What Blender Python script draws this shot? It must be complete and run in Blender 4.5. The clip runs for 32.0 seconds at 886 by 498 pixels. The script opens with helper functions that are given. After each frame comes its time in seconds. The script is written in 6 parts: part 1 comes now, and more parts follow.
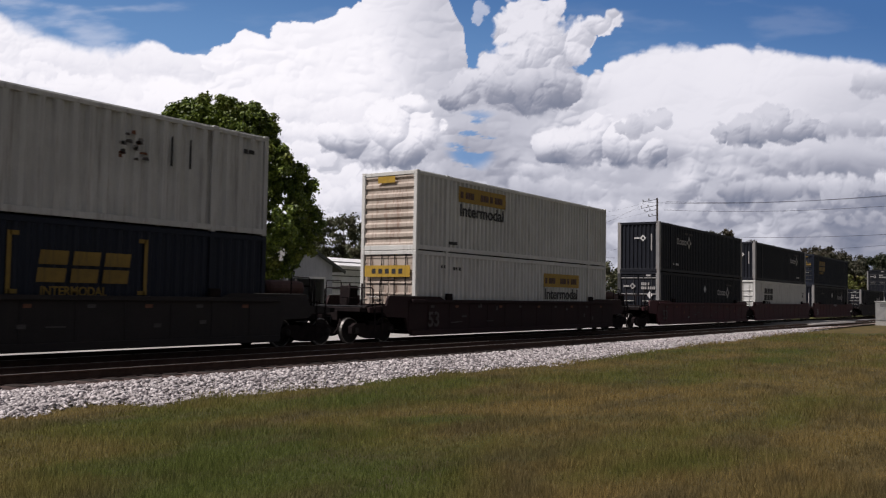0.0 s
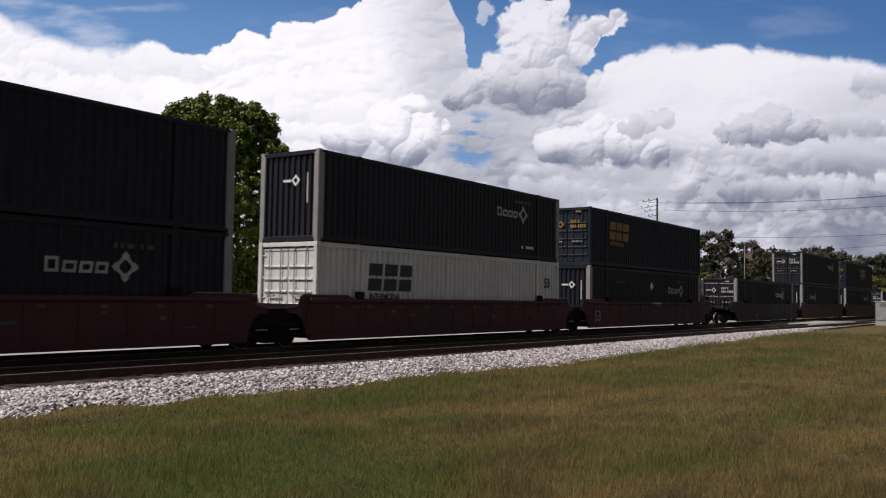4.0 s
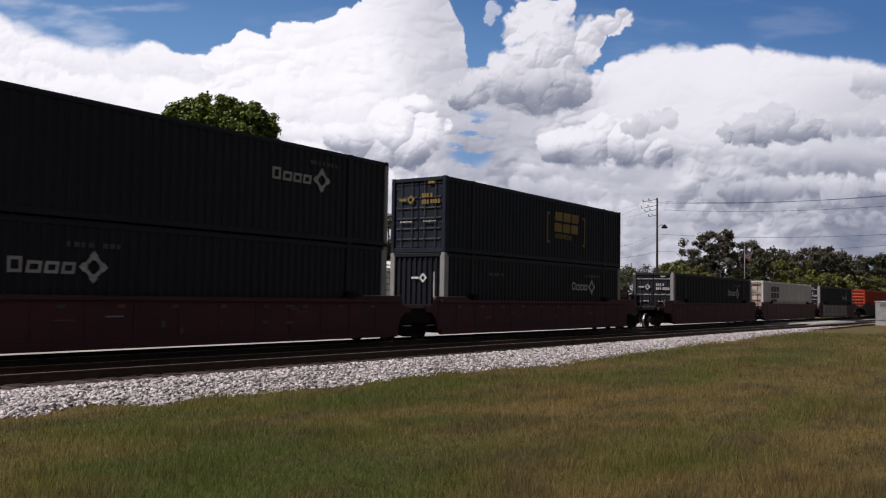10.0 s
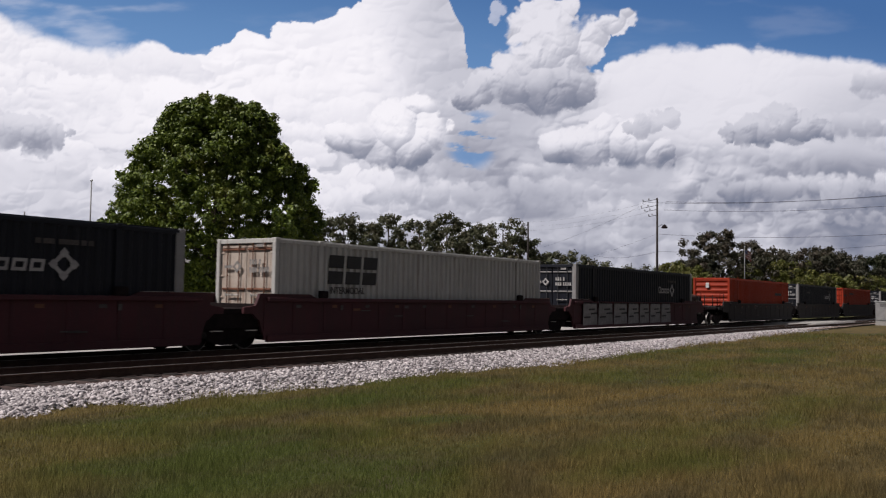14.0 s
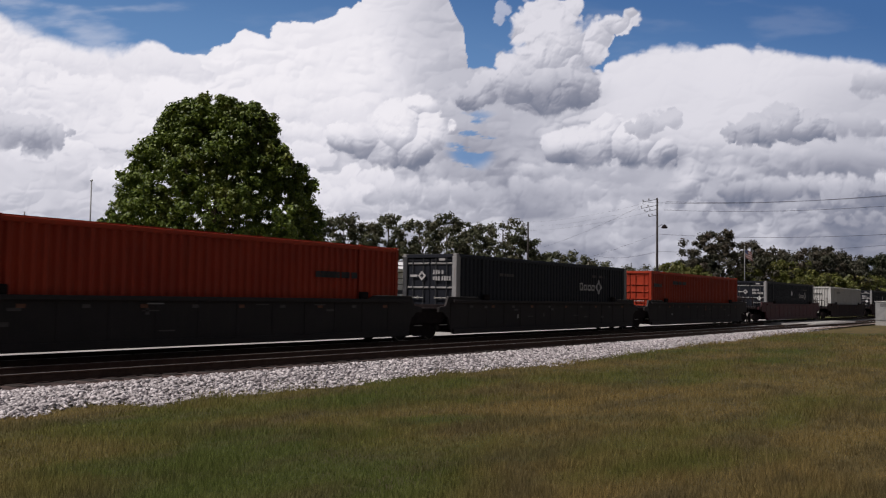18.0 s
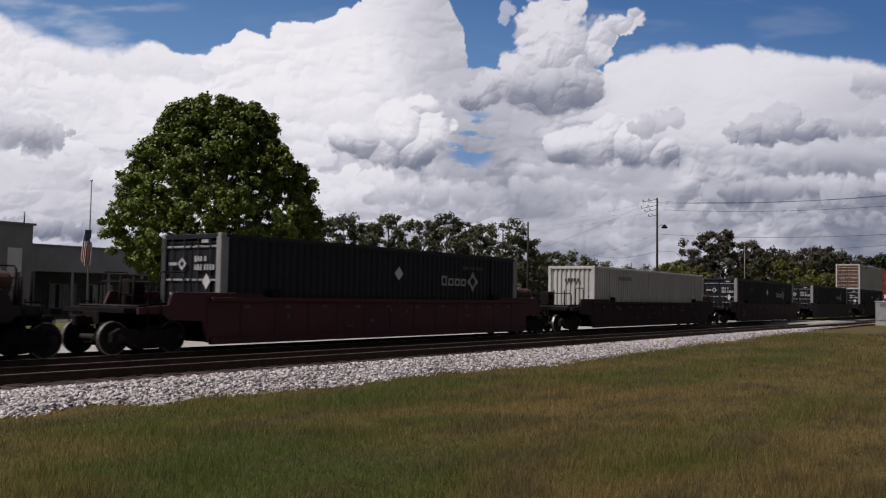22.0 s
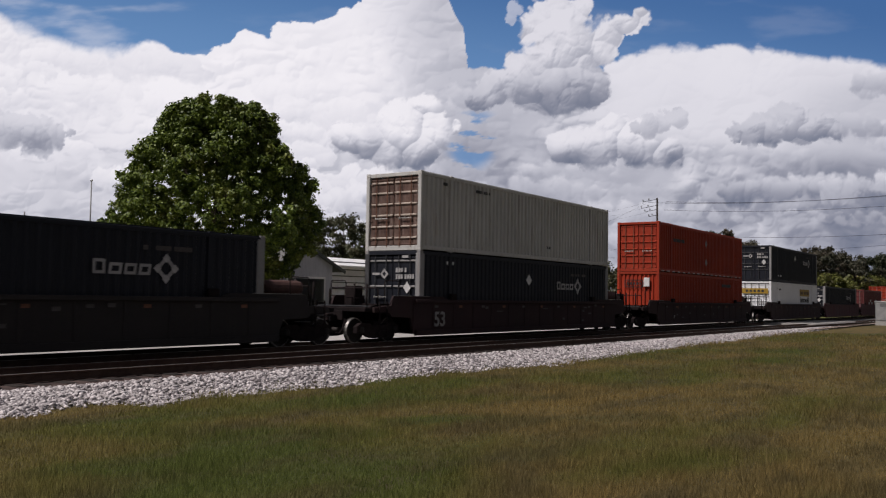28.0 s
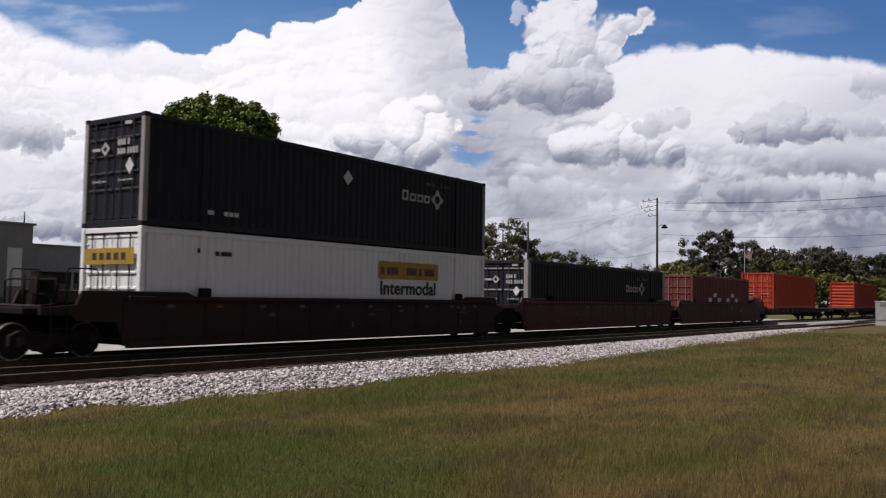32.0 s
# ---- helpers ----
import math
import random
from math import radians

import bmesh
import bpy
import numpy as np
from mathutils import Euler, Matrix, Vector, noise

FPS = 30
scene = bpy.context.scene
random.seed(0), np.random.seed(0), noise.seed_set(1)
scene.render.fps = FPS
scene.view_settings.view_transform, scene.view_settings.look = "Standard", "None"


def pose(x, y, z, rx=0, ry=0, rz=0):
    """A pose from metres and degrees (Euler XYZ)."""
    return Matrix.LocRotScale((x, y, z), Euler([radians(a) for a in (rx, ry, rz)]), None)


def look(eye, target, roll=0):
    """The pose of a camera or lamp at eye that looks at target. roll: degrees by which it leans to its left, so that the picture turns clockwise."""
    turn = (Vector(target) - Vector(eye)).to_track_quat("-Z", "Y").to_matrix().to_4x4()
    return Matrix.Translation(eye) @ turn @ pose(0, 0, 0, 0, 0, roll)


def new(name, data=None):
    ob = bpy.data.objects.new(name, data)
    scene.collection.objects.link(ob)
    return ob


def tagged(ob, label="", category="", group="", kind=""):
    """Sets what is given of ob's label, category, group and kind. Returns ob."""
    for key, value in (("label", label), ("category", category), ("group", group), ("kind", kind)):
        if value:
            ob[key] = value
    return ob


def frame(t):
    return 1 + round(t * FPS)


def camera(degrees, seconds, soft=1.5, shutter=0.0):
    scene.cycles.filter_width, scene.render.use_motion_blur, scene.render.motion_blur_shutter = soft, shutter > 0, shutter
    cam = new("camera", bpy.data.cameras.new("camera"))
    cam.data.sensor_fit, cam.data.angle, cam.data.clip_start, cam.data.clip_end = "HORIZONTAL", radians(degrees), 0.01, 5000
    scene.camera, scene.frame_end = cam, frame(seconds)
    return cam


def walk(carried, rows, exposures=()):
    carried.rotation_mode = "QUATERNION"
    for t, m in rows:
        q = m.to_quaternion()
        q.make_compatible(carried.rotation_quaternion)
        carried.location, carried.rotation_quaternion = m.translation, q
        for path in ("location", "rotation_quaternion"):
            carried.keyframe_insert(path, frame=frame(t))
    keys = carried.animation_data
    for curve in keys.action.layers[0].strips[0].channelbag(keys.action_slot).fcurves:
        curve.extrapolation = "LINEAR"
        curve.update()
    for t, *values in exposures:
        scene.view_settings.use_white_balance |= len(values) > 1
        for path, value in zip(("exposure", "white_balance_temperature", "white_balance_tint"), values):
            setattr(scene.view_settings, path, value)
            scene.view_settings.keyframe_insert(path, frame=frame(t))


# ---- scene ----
cam = camera(53.28, 32.0, soft=1.2, shutter=0.12)
EYE = (0.0, 0.0, 1.589)
AIM = (0.81843, 0.57216, 0.05424)
walk(cam, [(0.0, look(EYE, Vector(EYE) + Vector(AIM), 0.95)), (32.0, look(EYE, Vector(EYE) + Vector(AIM), 0.95))],
     exposures=[(t, stops, 6400, 17) for t, stops in ((0.0, 0.0), (6.0, 0.06), (9.0, 0.02), (12.0, 0.03), (14.0, -0.06), (18.0, -0.16), (22.0, -0.19), (26.0, -0.19), (29.0, -0.12), (32.0, 0.04))])

# ---- daylight ----
SUN = Vector((-0.48, 0.34, 0.81)).normalized()
world = bpy.data.worlds.new("sky")
scene.world = world
world.use_nodes = True
wn, wl = world.node_tree.nodes, world.node_tree.links
wn.clear()
w_out, w_bg = wn.new("ShaderNodeOutputWorld"), wn.new("ShaderNodeBackground")
w_sky = wn.new("ShaderNodeTexSky")
w_sky.sky_type, w_sky.sun_disc = "NISHITA", False
w_sky.sun_elevation, w_sky.sun_rotation = math.asin(SUN.z), math.atan2(SUN.x, SUN.y)
w_sky.air_density, w_sky.dust_density = 1.0, 2.0
w_bg.inputs["Strength"].default_value = 0.0245
w_co, w_no = wn.new("ShaderNodeTexCoord"), wn.new("ShaderNodeTexNoise")
w_no.inputs["Scale"].default_value, w_no.inputs["Detail"].default_value = 2.2, 6.0
w_ra, w_mi = wn.new("ShaderNodeMapRange"), wn.new("ShaderNodeMix")
w_ra.inputs["From Min"].default_value, w_ra.inputs["From Max"].default_value = 0.42, 0.58
w_mi.data_type = "RGBA"
w_mi.inputs[7].default_value = (7.5, 7.6, 7.9, 1)
wl.new(w_co.outputs["Generated"], w_no.inputs["Vector"])
wl.new(w_no.outputs["Fac"], w_ra.inputs["Value"])
wl.new(w_ra.outputs["Result"], w_mi.inputs["Factor"])
wl.new(w_sky.outputs["Color"], w_mi.inputs[6])
wl.new(w_mi.outputs[2], w_bg.inputs["Color"])
wl.new(w_bg.outputs["Background"], w_out.inputs["Surface"])
sun = new("sun", bpy.data.lights.new("sun", "SUN"))
sun.data.energy, sun.data.angle, sun.data.color = 4.3, radians(0.6), (1.0, 0.95, 0.87)
sun.matrix_world = look((0, 0, 60), Vector((0, 0, 60)) - SUN)

# ---- materials ----
GROUND = -0.36


def node(nt, kind, **values):
    n = nt.nodes.new(kind)
    for key, value in values.items():
        n.inputs[key.replace("_", " ")].default_value = value
    return n


def surf(name, a, b, rough=0.7, metal=0.0, scale=2.0, fine=35.0, bump=0.15, streak=0.0, dirt=(0.09, 0.07, 0.055), vary=0.12, coords="Object", spec=0.4):
    """Paint, stone or soil: two tones mixed by a broad and a fine noise, dirt streaks that run down, fine relief."""
    m = bpy.data.materials.new(name)
    m.use_nodes = True
    nt = m.node_tree
    bsdf = nt.nodes["Principled BSDF"]
    link = nt.links.new
    co = nt.nodes.new("ShaderNodeTexCoord").outputs[coords]
    n1, n2 = node(nt, "ShaderNodeTexNoise", Scale=scale, Detail=5.0, Roughness=0.6), node(nt, "ShaderNodeTexNoise", Scale=fine, Detail=3.0, Roughness=0.65)
    link(co, n1.inputs["Vector"]), link(co, n2.inputs["Vector"])
    add = nt.nodes.new("ShaderNodeMath")
    add.operation = "MULTIPLY_ADD"
    add.inputs[1].default_value = 0.5
    link(n2.outputs["Fac"], add.inputs[0]), link(n1.outputs["Fac"], add.inputs[2])
    rng = node(nt, "ShaderNodeMapRange", From_Min=0.55, From_Max=0.95)
    link(add.outputs[0], rng.inputs["Value"])
    mix = nt.nodes.new("ShaderNodeMix")
    mix.data_type = "RGBA"
    mix.inputs[6].default_value, mix.inputs[7].default_value = (*a, 1), (*b, 1)
    link(rng.outputs["Result"], mix.inputs["Factor"])
    colour = mix.outputs[2]
    if streak:
        mp = nt.nodes.new("ShaderNodeMapping")
        mp.inputs["Scale"].default_value = (5.0, 5.0, 0.35)
        link(co, mp.inputs["Vector"])
        n3 = node(nt, "ShaderNodeTexNoise", Scale=1.6, Detail=6.0, Roughness=0.7)
        link(mp.outputs["Vector"], n3.inputs["Vector"])
        r3 = node(nt, "ShaderNodeMapRange", From_Min=0.5, From_Max=0.78, To_Max=streak)
        link(n3.outputs["Fac"], r3.inputs["Value"])
        mx = nt.nodes.new("ShaderNodeMix")
        mx.data_type = "RGBA"
        mx.inputs[7].default_value = (*dirt, 1)
        link(r3.outputs["Result"], mx.inputs["Factor"]), link(colour, mx.inputs[6])
        colour = mx.outputs[2]
    if vary:
        info = nt.nodes.new("ShaderNodeObjectInfo")
        rv = node(nt, "ShaderNodeMapRange", To_Min=1 - vary, To_Max=1 + vary)
        link(info.outputs["Random"], rv.inputs["Value"])
        hsv = nt.nodes.new("ShaderNodeHueSaturation")
        link(rv.outputs["Result"], hsv.inputs["Value"]), link(colour, hsv.inputs["Color"])
        colour = hsv.outputs["Color"]
    link(colour, bsdf.inputs["Base Color"])
    bsdf.inputs["Metallic"].default_value = metal
    bsdf.inputs["Specular IOR Level"].default_value = spec
    rr = node(nt, "ShaderNodeMapRange", To_Min=max(rough - 0.1, 0.05), To_Max=min(rough + 0.12, 1.0))
    link(n1.outputs["Fac"], rr.inputs["Value"]), link(rr.outputs["Result"], bsdf.inputs["Roughness"])
    if bump:
        bp = node(nt, "ShaderNodeBump", Strength=bump, Distance=0.02)
        link(n2.outputs["Fac"], bp.inputs["Height"]), link(bp.outputs["Normal"], bsdf.inputs["Normal"])
    return m


def leafy(name, a, b, c, patch=0.45, lo=0.48, hi=0.72, thin=0.3):
    """Leaves: three greens by a random per leaf and by clump, with some light through them."""
    m = bpy.data.materials.new(name)
    m.use_nodes = True
    nt = m.node_tree
    link = nt.links.new
    bsdf = nt.nodes["Principled BSDF"]
    geo, co = nt.nodes.new("ShaderNodeNewGeometry"), nt.nodes.new("ShaderNodeTexCoord")
    n1 = node(nt, "ShaderNodeTexNoise", Scale=patch, Detail=5.0, Roughness=0.6)
    link(co.outputs["Object"], n1.inputs["Vector"])
    m1, m2 = nt.nodes.new("ShaderNodeMix"), nt.nodes.new("ShaderNodeMix")
    m1.data_type = m2.data_type = "RGBA"
    m1.inputs[6].default_value, m1.inputs[7].default_value = (*a, 1), (*b, 1)
    m2.inputs[7].default_value = (*c, 1)
    link(geo.outputs["Random Per Island"], m1.inputs["Factor"]), link(m1.outputs[2], m2.inputs[6])
    rng = node(nt, "ShaderNodeMapRange", From_Min=lo, From_Max=hi, To_Max=0.85)
    link(n1.outputs["Fac"], rng.inputs["Value"]), link(rng.outputs["Result"], m2.inputs["Factor"])
    link(m2.outputs[2], bsdf.inputs["Base Color"])
    bsdf.inputs["Roughness"].default_value = 0.55
    bsdf.inputs["Specular IOR Level"].default_value = 0.35
    tr, ad = nt.nodes.new("ShaderNodeBsdfTranslucent"), nt.nodes.new("ShaderNodeMixShader")
    ad.inputs["Fac"].default_value = thin
    link(m2.outputs[2], tr.inputs["Color"])
    link(bsdf.outputs["BSDF"], ad.inputs[1]), link(tr.outputs["BSDF"], ad.inputs[2])
    link(ad.outputs["Shader"], nt.nodes["Material Output"].inputs["Surface"])
    return m


M_FARGRASS = surf("rough_verge", (0.07, 0.085, 0.03), (0.15, 0.14, 0.06), 0.95, scale=0.3, fine=6.0, bump=0.5, vary=0, spec=0.1)
# ballast bed coloured dark for dirt and for the shade in gaps between stones
M_BALLAST = surf("dark_ballast_gaps", (0.04, 0.036, 0.035), (0.17, 0.155, 0.15), 0.9, scale=3.0, fine=22.0, bump=0.9, vary=0, spec=0.2)
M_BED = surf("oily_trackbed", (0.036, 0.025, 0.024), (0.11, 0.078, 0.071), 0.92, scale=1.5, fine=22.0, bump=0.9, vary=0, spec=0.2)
M_GRAVEL = surf("pale_gravel_yard", (0.30, 0.29, 0.275), (0.44, 0.425, 0.41), 0.92, scale=0.5, fine=14.0, bump=0.5, vary=0, spec=0.2)
M_SOIL = surf("tan_gravelly_soil", (0.20, 0.155, 0.125), (0.34, 0.28, 0.245), 0.95, scale=0.9, fine=16.0, bump=0.6, vary=0, spec=0.1)
M_ROAD = surf("worn_concrete_road", (0.26, 0.25, 0.24), (0.40, 0.39, 0.37), 0.85, scale=0.6, fine=18.0, bump=0.3, vary=0, spec=0.3)
M_ASPHALT = surf("worn_asphalt", (0.045, 0.045, 0.045), (0.08, 0.078, 0.075), 0.9, scale=0.8, fine=20.0, bump=0.4, vary=0)
M_TIE = surf("creosoted_timber", (0.010, 0.007, 0.006), (0.028, 0.020, 0.017), 0.95, scale=5.0, fine=40.0, bump=0.5, vary=0.3)
M_RAIL = surf("rusted_rail_steel", (0.05, 0.026, 0.018), (0.10, 0.06, 0.045), 0.7, 0.3, scale=4.0, fine=60.0, vary=0)
M_RAILTOP = surf("polished_rail_head", (0.52, 0.50, 0.48), (0.66, 0.64, 0.62), 0.3, 0.8, scale=4.0, fine=60.0, bump=0.05, vary=0)
M_STEEL = surf("grimy_black_steel", (0.007, 0.005, 0.006), (0.020, 0.014, 0.014), 0.9, 0.0, spec=0.12, scale=4.0, fine=30.0)
M_WHEEL = surf("worn_wheel_steel", (0.008, 0.0065, 0.006), (0.019, 0.015, 0.0135), 0.7, 0.3, scale=6.0, fine=40.0)
M_TREAD = surf("bright_worn_tread", (0.16, 0.15, 0.145), (0.26, 0.25, 0.24), 0.42, 0.8, scale=6.0, fine=40.0, bump=0.03)
M_MAROON = surf("oxide_red_well_paint", (0.044, 0.0095, 0.0140), (0.074, 0.0175, 0.0235), 0.7, streak=0.55, dirt=(0.030, 0.024, 0.021), scale=0.55, fine=25.0)
M_BROWN = surf("dark_brown_well_paint", (0.019, 0.0085, 0.0105), (0.035, 0.017, 0.0185), 0.75, spec=0.25, streak=0.7, dirt=(0.028, 0.023, 0.019), scale=0.55, fine=25.0)
M_SOOT = surf("sooty_green_well_paint", (0.012, 0.0095, 0.010), (0.026, 0.021, 0.021), 0.75, streak=0.6, dirt=(0.030, 0.026, 0.020), scale=0.8, fine=25.0)
M_NAVY = surf("dark_navy_paint", (0.0064, 0.0082, 0.0142), (0.0120, 0.0142, 0.0222), 0.55, spec=0.25, streak=0.3, dirt=(0.016, 0.0155, 0.018), scale=0.5, fine=30.0)
M_BLUEGREY = surf("faded_dark_blue_paint", (0.0085, 0.0125, 0.024), (0.0135, 0.0185, 0.032), 0.55, spec=0.22, streak=0.4, dirt=(0.03, 0.029, 0.03), scale=0.5, fine=30.0)
M_WHITE = surf("off_white_container_paint", (0.54, 0.545, 0.53), (0.66, 0.66, 0.64), 0.5, streak=0.65, dirt=(0.26, 0.235, 0.21), scale=0.5, fine=30.0, vary=0.04)
M_CLEAN = surf("clean_white_container_paint", (0.70, 0.71, 0.73), (0.80, 0.81, 0.83), 0.5, streak=0.25, dirt=(0.45, 0.42, 0.40), scale=0.5, fine=30.0, vary=0.03)
M_CREAM = surf("dull_cream_container_paint", (0.43, 0.43, 0.415), (0.54, 0.535, 0.515), 0.6, streak=0.8, dirt=(0.24, 0.19, 0.155), scale=0.5, fine=30.0, vary=0.04)
M_PALE = surf("dull_pale_grey_paint", (0.45, 0.455, 0.45), (0.57, 0.575, 0.565), 0.65, streak=0.7, dirt=(0.17, 0.14, 0.125), scale=0.7, fine=30.0, vary=0.03)
M_STAINED = surf("rust_stained_cream_paint", (0.38, 0.32, 0.27), (0.55, 0.48, 0.42), 0.6, streak=1.0, dirt=(0.19, 0.075, 0.035), scale=1.2, fine=30.0, vary=0.04)
M_ORANGE = surf("weathered_orange_paint", (0.265, 0.025, 0.0095), (0.36, 0.041, 0.0145), 0.55, spec=0.25, streak=0.4, dirt=(0.16, 0.05, 0.03), scale=0.5, fine=30.0)
M_OXBLOOD = surf("oxblood_container_paint", (0.11, 0.022, 0.022), (0.16, 0.035, 0.033), 0.55, streak=0.4, scale=0.5, fine=30.0)
M_POST = surf("galvanised_post_and_sunlit_rib", (0.21, 0.21, 0.215), (0.29, 0.29, 0.29), 0.55, streak=0.85, dirt=(0.22, 0.14, 0.09), scale=1.5, fine=30.0, vary=0.05)
M_RUSTED = surf("rust_eaten_door_paint", (0.055, 0.026, 0.020), (0.15, 0.095, 0.075), 0.85, streak=0.8, dirt=(0.24, 0.20, 0.18), scale=2.4, fine=25.0)
M_RUST = surf("flaking_rust", (0.11, 0.045, 0.028), (0.22, 0.10, 0.06), 0.85, scale=3.0, fine=25.0)
M_ROD = surf("zinc_lock_rod", (0.42, 0.41, 0.39), (0.62, 0.60, 0.57), 0.4, 0.7, scale=6.0, fine=40.0, vary=0.1)
M_BAR = surf("grey_door_hardware", (0.035, 0.037, 0.042), (0.085, 0.086, 0.09), 0.5, 0.3, scale=5.0)
M_WORN = surf("dulled_white_lettering", (0.28, 0.275, 0.275), (0.43, 0.42, 0.42), 0.7, scale=2.0, fine=12.0)
M_RESERVOIR = surf("dusty_red_tank_paint", (0.050, 0.021, 0.018), (0.095, 0.050, 0.043), 0.75, scale=2.0, fine=20.0)
M_INK = surf("black_stencil_paint", (0.012, 0.012, 0.014), (0.03, 0.03, 0.032), 0.6, scale=3.0)
M_FADED = surf("faded_stencil_paint", (0.16, 0.15, 0.15), (0.30, 0.29, 0.28), 0.7, scale=4.0)
M_STENCIL = surf("dirty_stencil_paint", (0.05, 0.042, 0.042), (0.10, 0.09, 0.088), 0.75, scale=5.0)
M_CHALK = surf("white_stencil_paint", (0.50, 0.50, 0.50), (0.64, 0.64, 0.64), 0.6, scale=3.0)
M_GOLD = surf("yellow_decal", (0.33, 0.20, 0.02), (0.44, 0.28, 0.035), 0.55, scale=3.0, streak=0.7, dirt=(0.10, 0.08, 0.05))
M_OCHRE = surf("dulled_yellow_lettering", (0.185, 0.118, 0.021), (0.265, 0.172, 0.030), 0.6, scale=3.0, streak=0.7, dirt=(0.05, 0.04, 0.03))
M_ROYAL = surf("blue_decal", (0.02, 0.028, 0.075), (0.035, 0.045, 0.11), 0.5, scale=3.0)
M_STUCCO = surf("grey_white_stucco", (0.20, 0.197, 0.21), (0.27, 0.266, 0.28), 0.85, streak=0.3, scale=0.6, fine=20.0)
M_SIDING = surf("pale_metal_siding", (0.78, 0.785, 0.80), (0.86, 0.865, 0.88), 0.55, streak=0.45, dirt=(0.30, 0.26, 0.22), scale=0.6, fine=20.0)
M_GABLE = surf("greyed_white_boards", (0.34, 0.35, 0.385), (0.44, 0.45, 0.485), 0.7, streak=0.4, dirt=(0.16, 0.15, 0.14), scale=0.8, fine=20.0)
M_ROOF = surf("grey_shingle_roof", (0.10, 0.10, 0.10), (0.17, 0.165, 0.16), 0.9, scale=1.5, fine=14.0, bump=0.4)
M_TIN = surf("dull_tin_roof", (0.16, 0.165, 0.17), (0.25, 0.255, 0.26), 0.6, 0.3, scale=1.0, fine=20.0, streak=0.4, dirt=(0.12, 0.07, 0.05))
M_DARKWALL = surf("dark_green_grey_cladding", (0.05, 0.055, 0.055), (0.09, 0.095, 0.09), 0.8, scale=1.0, fine=20.0)
M_TRIM = surf("white_painted_trim", (0.66, 0.66, 0.65), (0.78, 0.78, 0.77), 0.55, scale=2.0, fine=30.0)
M_TIMBER = surf("weathered_pole_timber", (0.014, 0.012, 0.011), (0.035, 0.029, 0.026), 0.85, scale=3.0, fine=30.0, streak=0.4)
M_BARK = surf("furrowed_bark", (0.05, 0.04, 0.032), (0.12, 0.095, 0.075), 0.95, scale=3.0, fine=18.0, bump=0.9, streak=0.4)
M_ALU = surf("brushed_aluminium", (0.50, 0.51, 0.52), (0.62, 0.63, 0.64), 0.4, 0.8, scale=2.0, fine=40.0, vary=0)
M_RED = surf("red_enamel", (0.42, 0.02, 0.02), (0.52, 0.035, 0.03), 0.4, scale=2.0)
M_LEAF = leafy("broad_leaves", (0.027, 0.054, 0.006), (0.160, 0.215, 0.022), (0.130, 0.115, 0.016), 0.45, 0.52, 0.76, thin=0.06)
M_LEAF4 = leafy("mossy_leaves", (0.034, 0.040, 0.026), (0.072, 0.073, 0.045), (0.105, 0.080, 0.060), 0.16, 0.42, 0.66)
M_LEAF5 = leafy("deep_green_leaves", (0.017, 0.026, 0.012), (0.036, 0.045, 0.018), (0.048, 0.043, 0.024), 0.16)
M_LEAF2 = leafy("dusky_leaves", (0.057, 0.069, 0.037), (0.120, 0.126, 0.068), (0.122, 0.104, 0.064))
M_LEAF3 = leafy("yellow_green_leaves", (0.080, 0.100, 0.022), (0.155, 0.160, 0.040), (0.15, 0.12, 0.042))


# patches of the lawn: middle, half sizes, turn, how much drier (+) or greener (-)
LAWN = [(8.4, 9.4, 1.9, 1.1, -40, -0.20), (6.0, 8.5, 1.2, 0.7, -40, -0.16), (11.6, 8.0, 1.4, 0.6, -35, -0.16), (8.2, 12.3, 1.7, 0.5, -35, 0.10), (9.0, 4.9, 1.3, 0.5, -30, 0.12), (12.4, 3.7, 1.4, 0.5, -28, 0.10),
        (10.4, 2.0, 2.6, 1.2, -25, 0.16), (15.5, 2.4, 3.5, 0.9, -15, 0.12), (26.0, 8.5, 11.0, 2.0, -15, -0.10), (70.0, 12.0, 13.0, 2.2, 0, 0.26), (13.0, 10.6, 2.5, 0.8, -30, -0.08), (20.0, 5.0, 13.0, 5.0, -20, 0.09),
        (11.9, 7.6, 1.8, 0.9, -38, -0.22), (15.4, 8.4, 2.4, 0.8, -35, -0.14), (10.9, 4.1, 1.6, 0.7, -30, 0.10),
        (8.4, 12.0, 2.6, 1.2, -35, -0.16), (11.8, 11.0, 3.6, 1.2, -35, -0.13), (7.5, 8.4, 1.6, 0.9, -38, -0.08), (7.2, 9.6, 4.8, 3.0, -40, -0.10)]


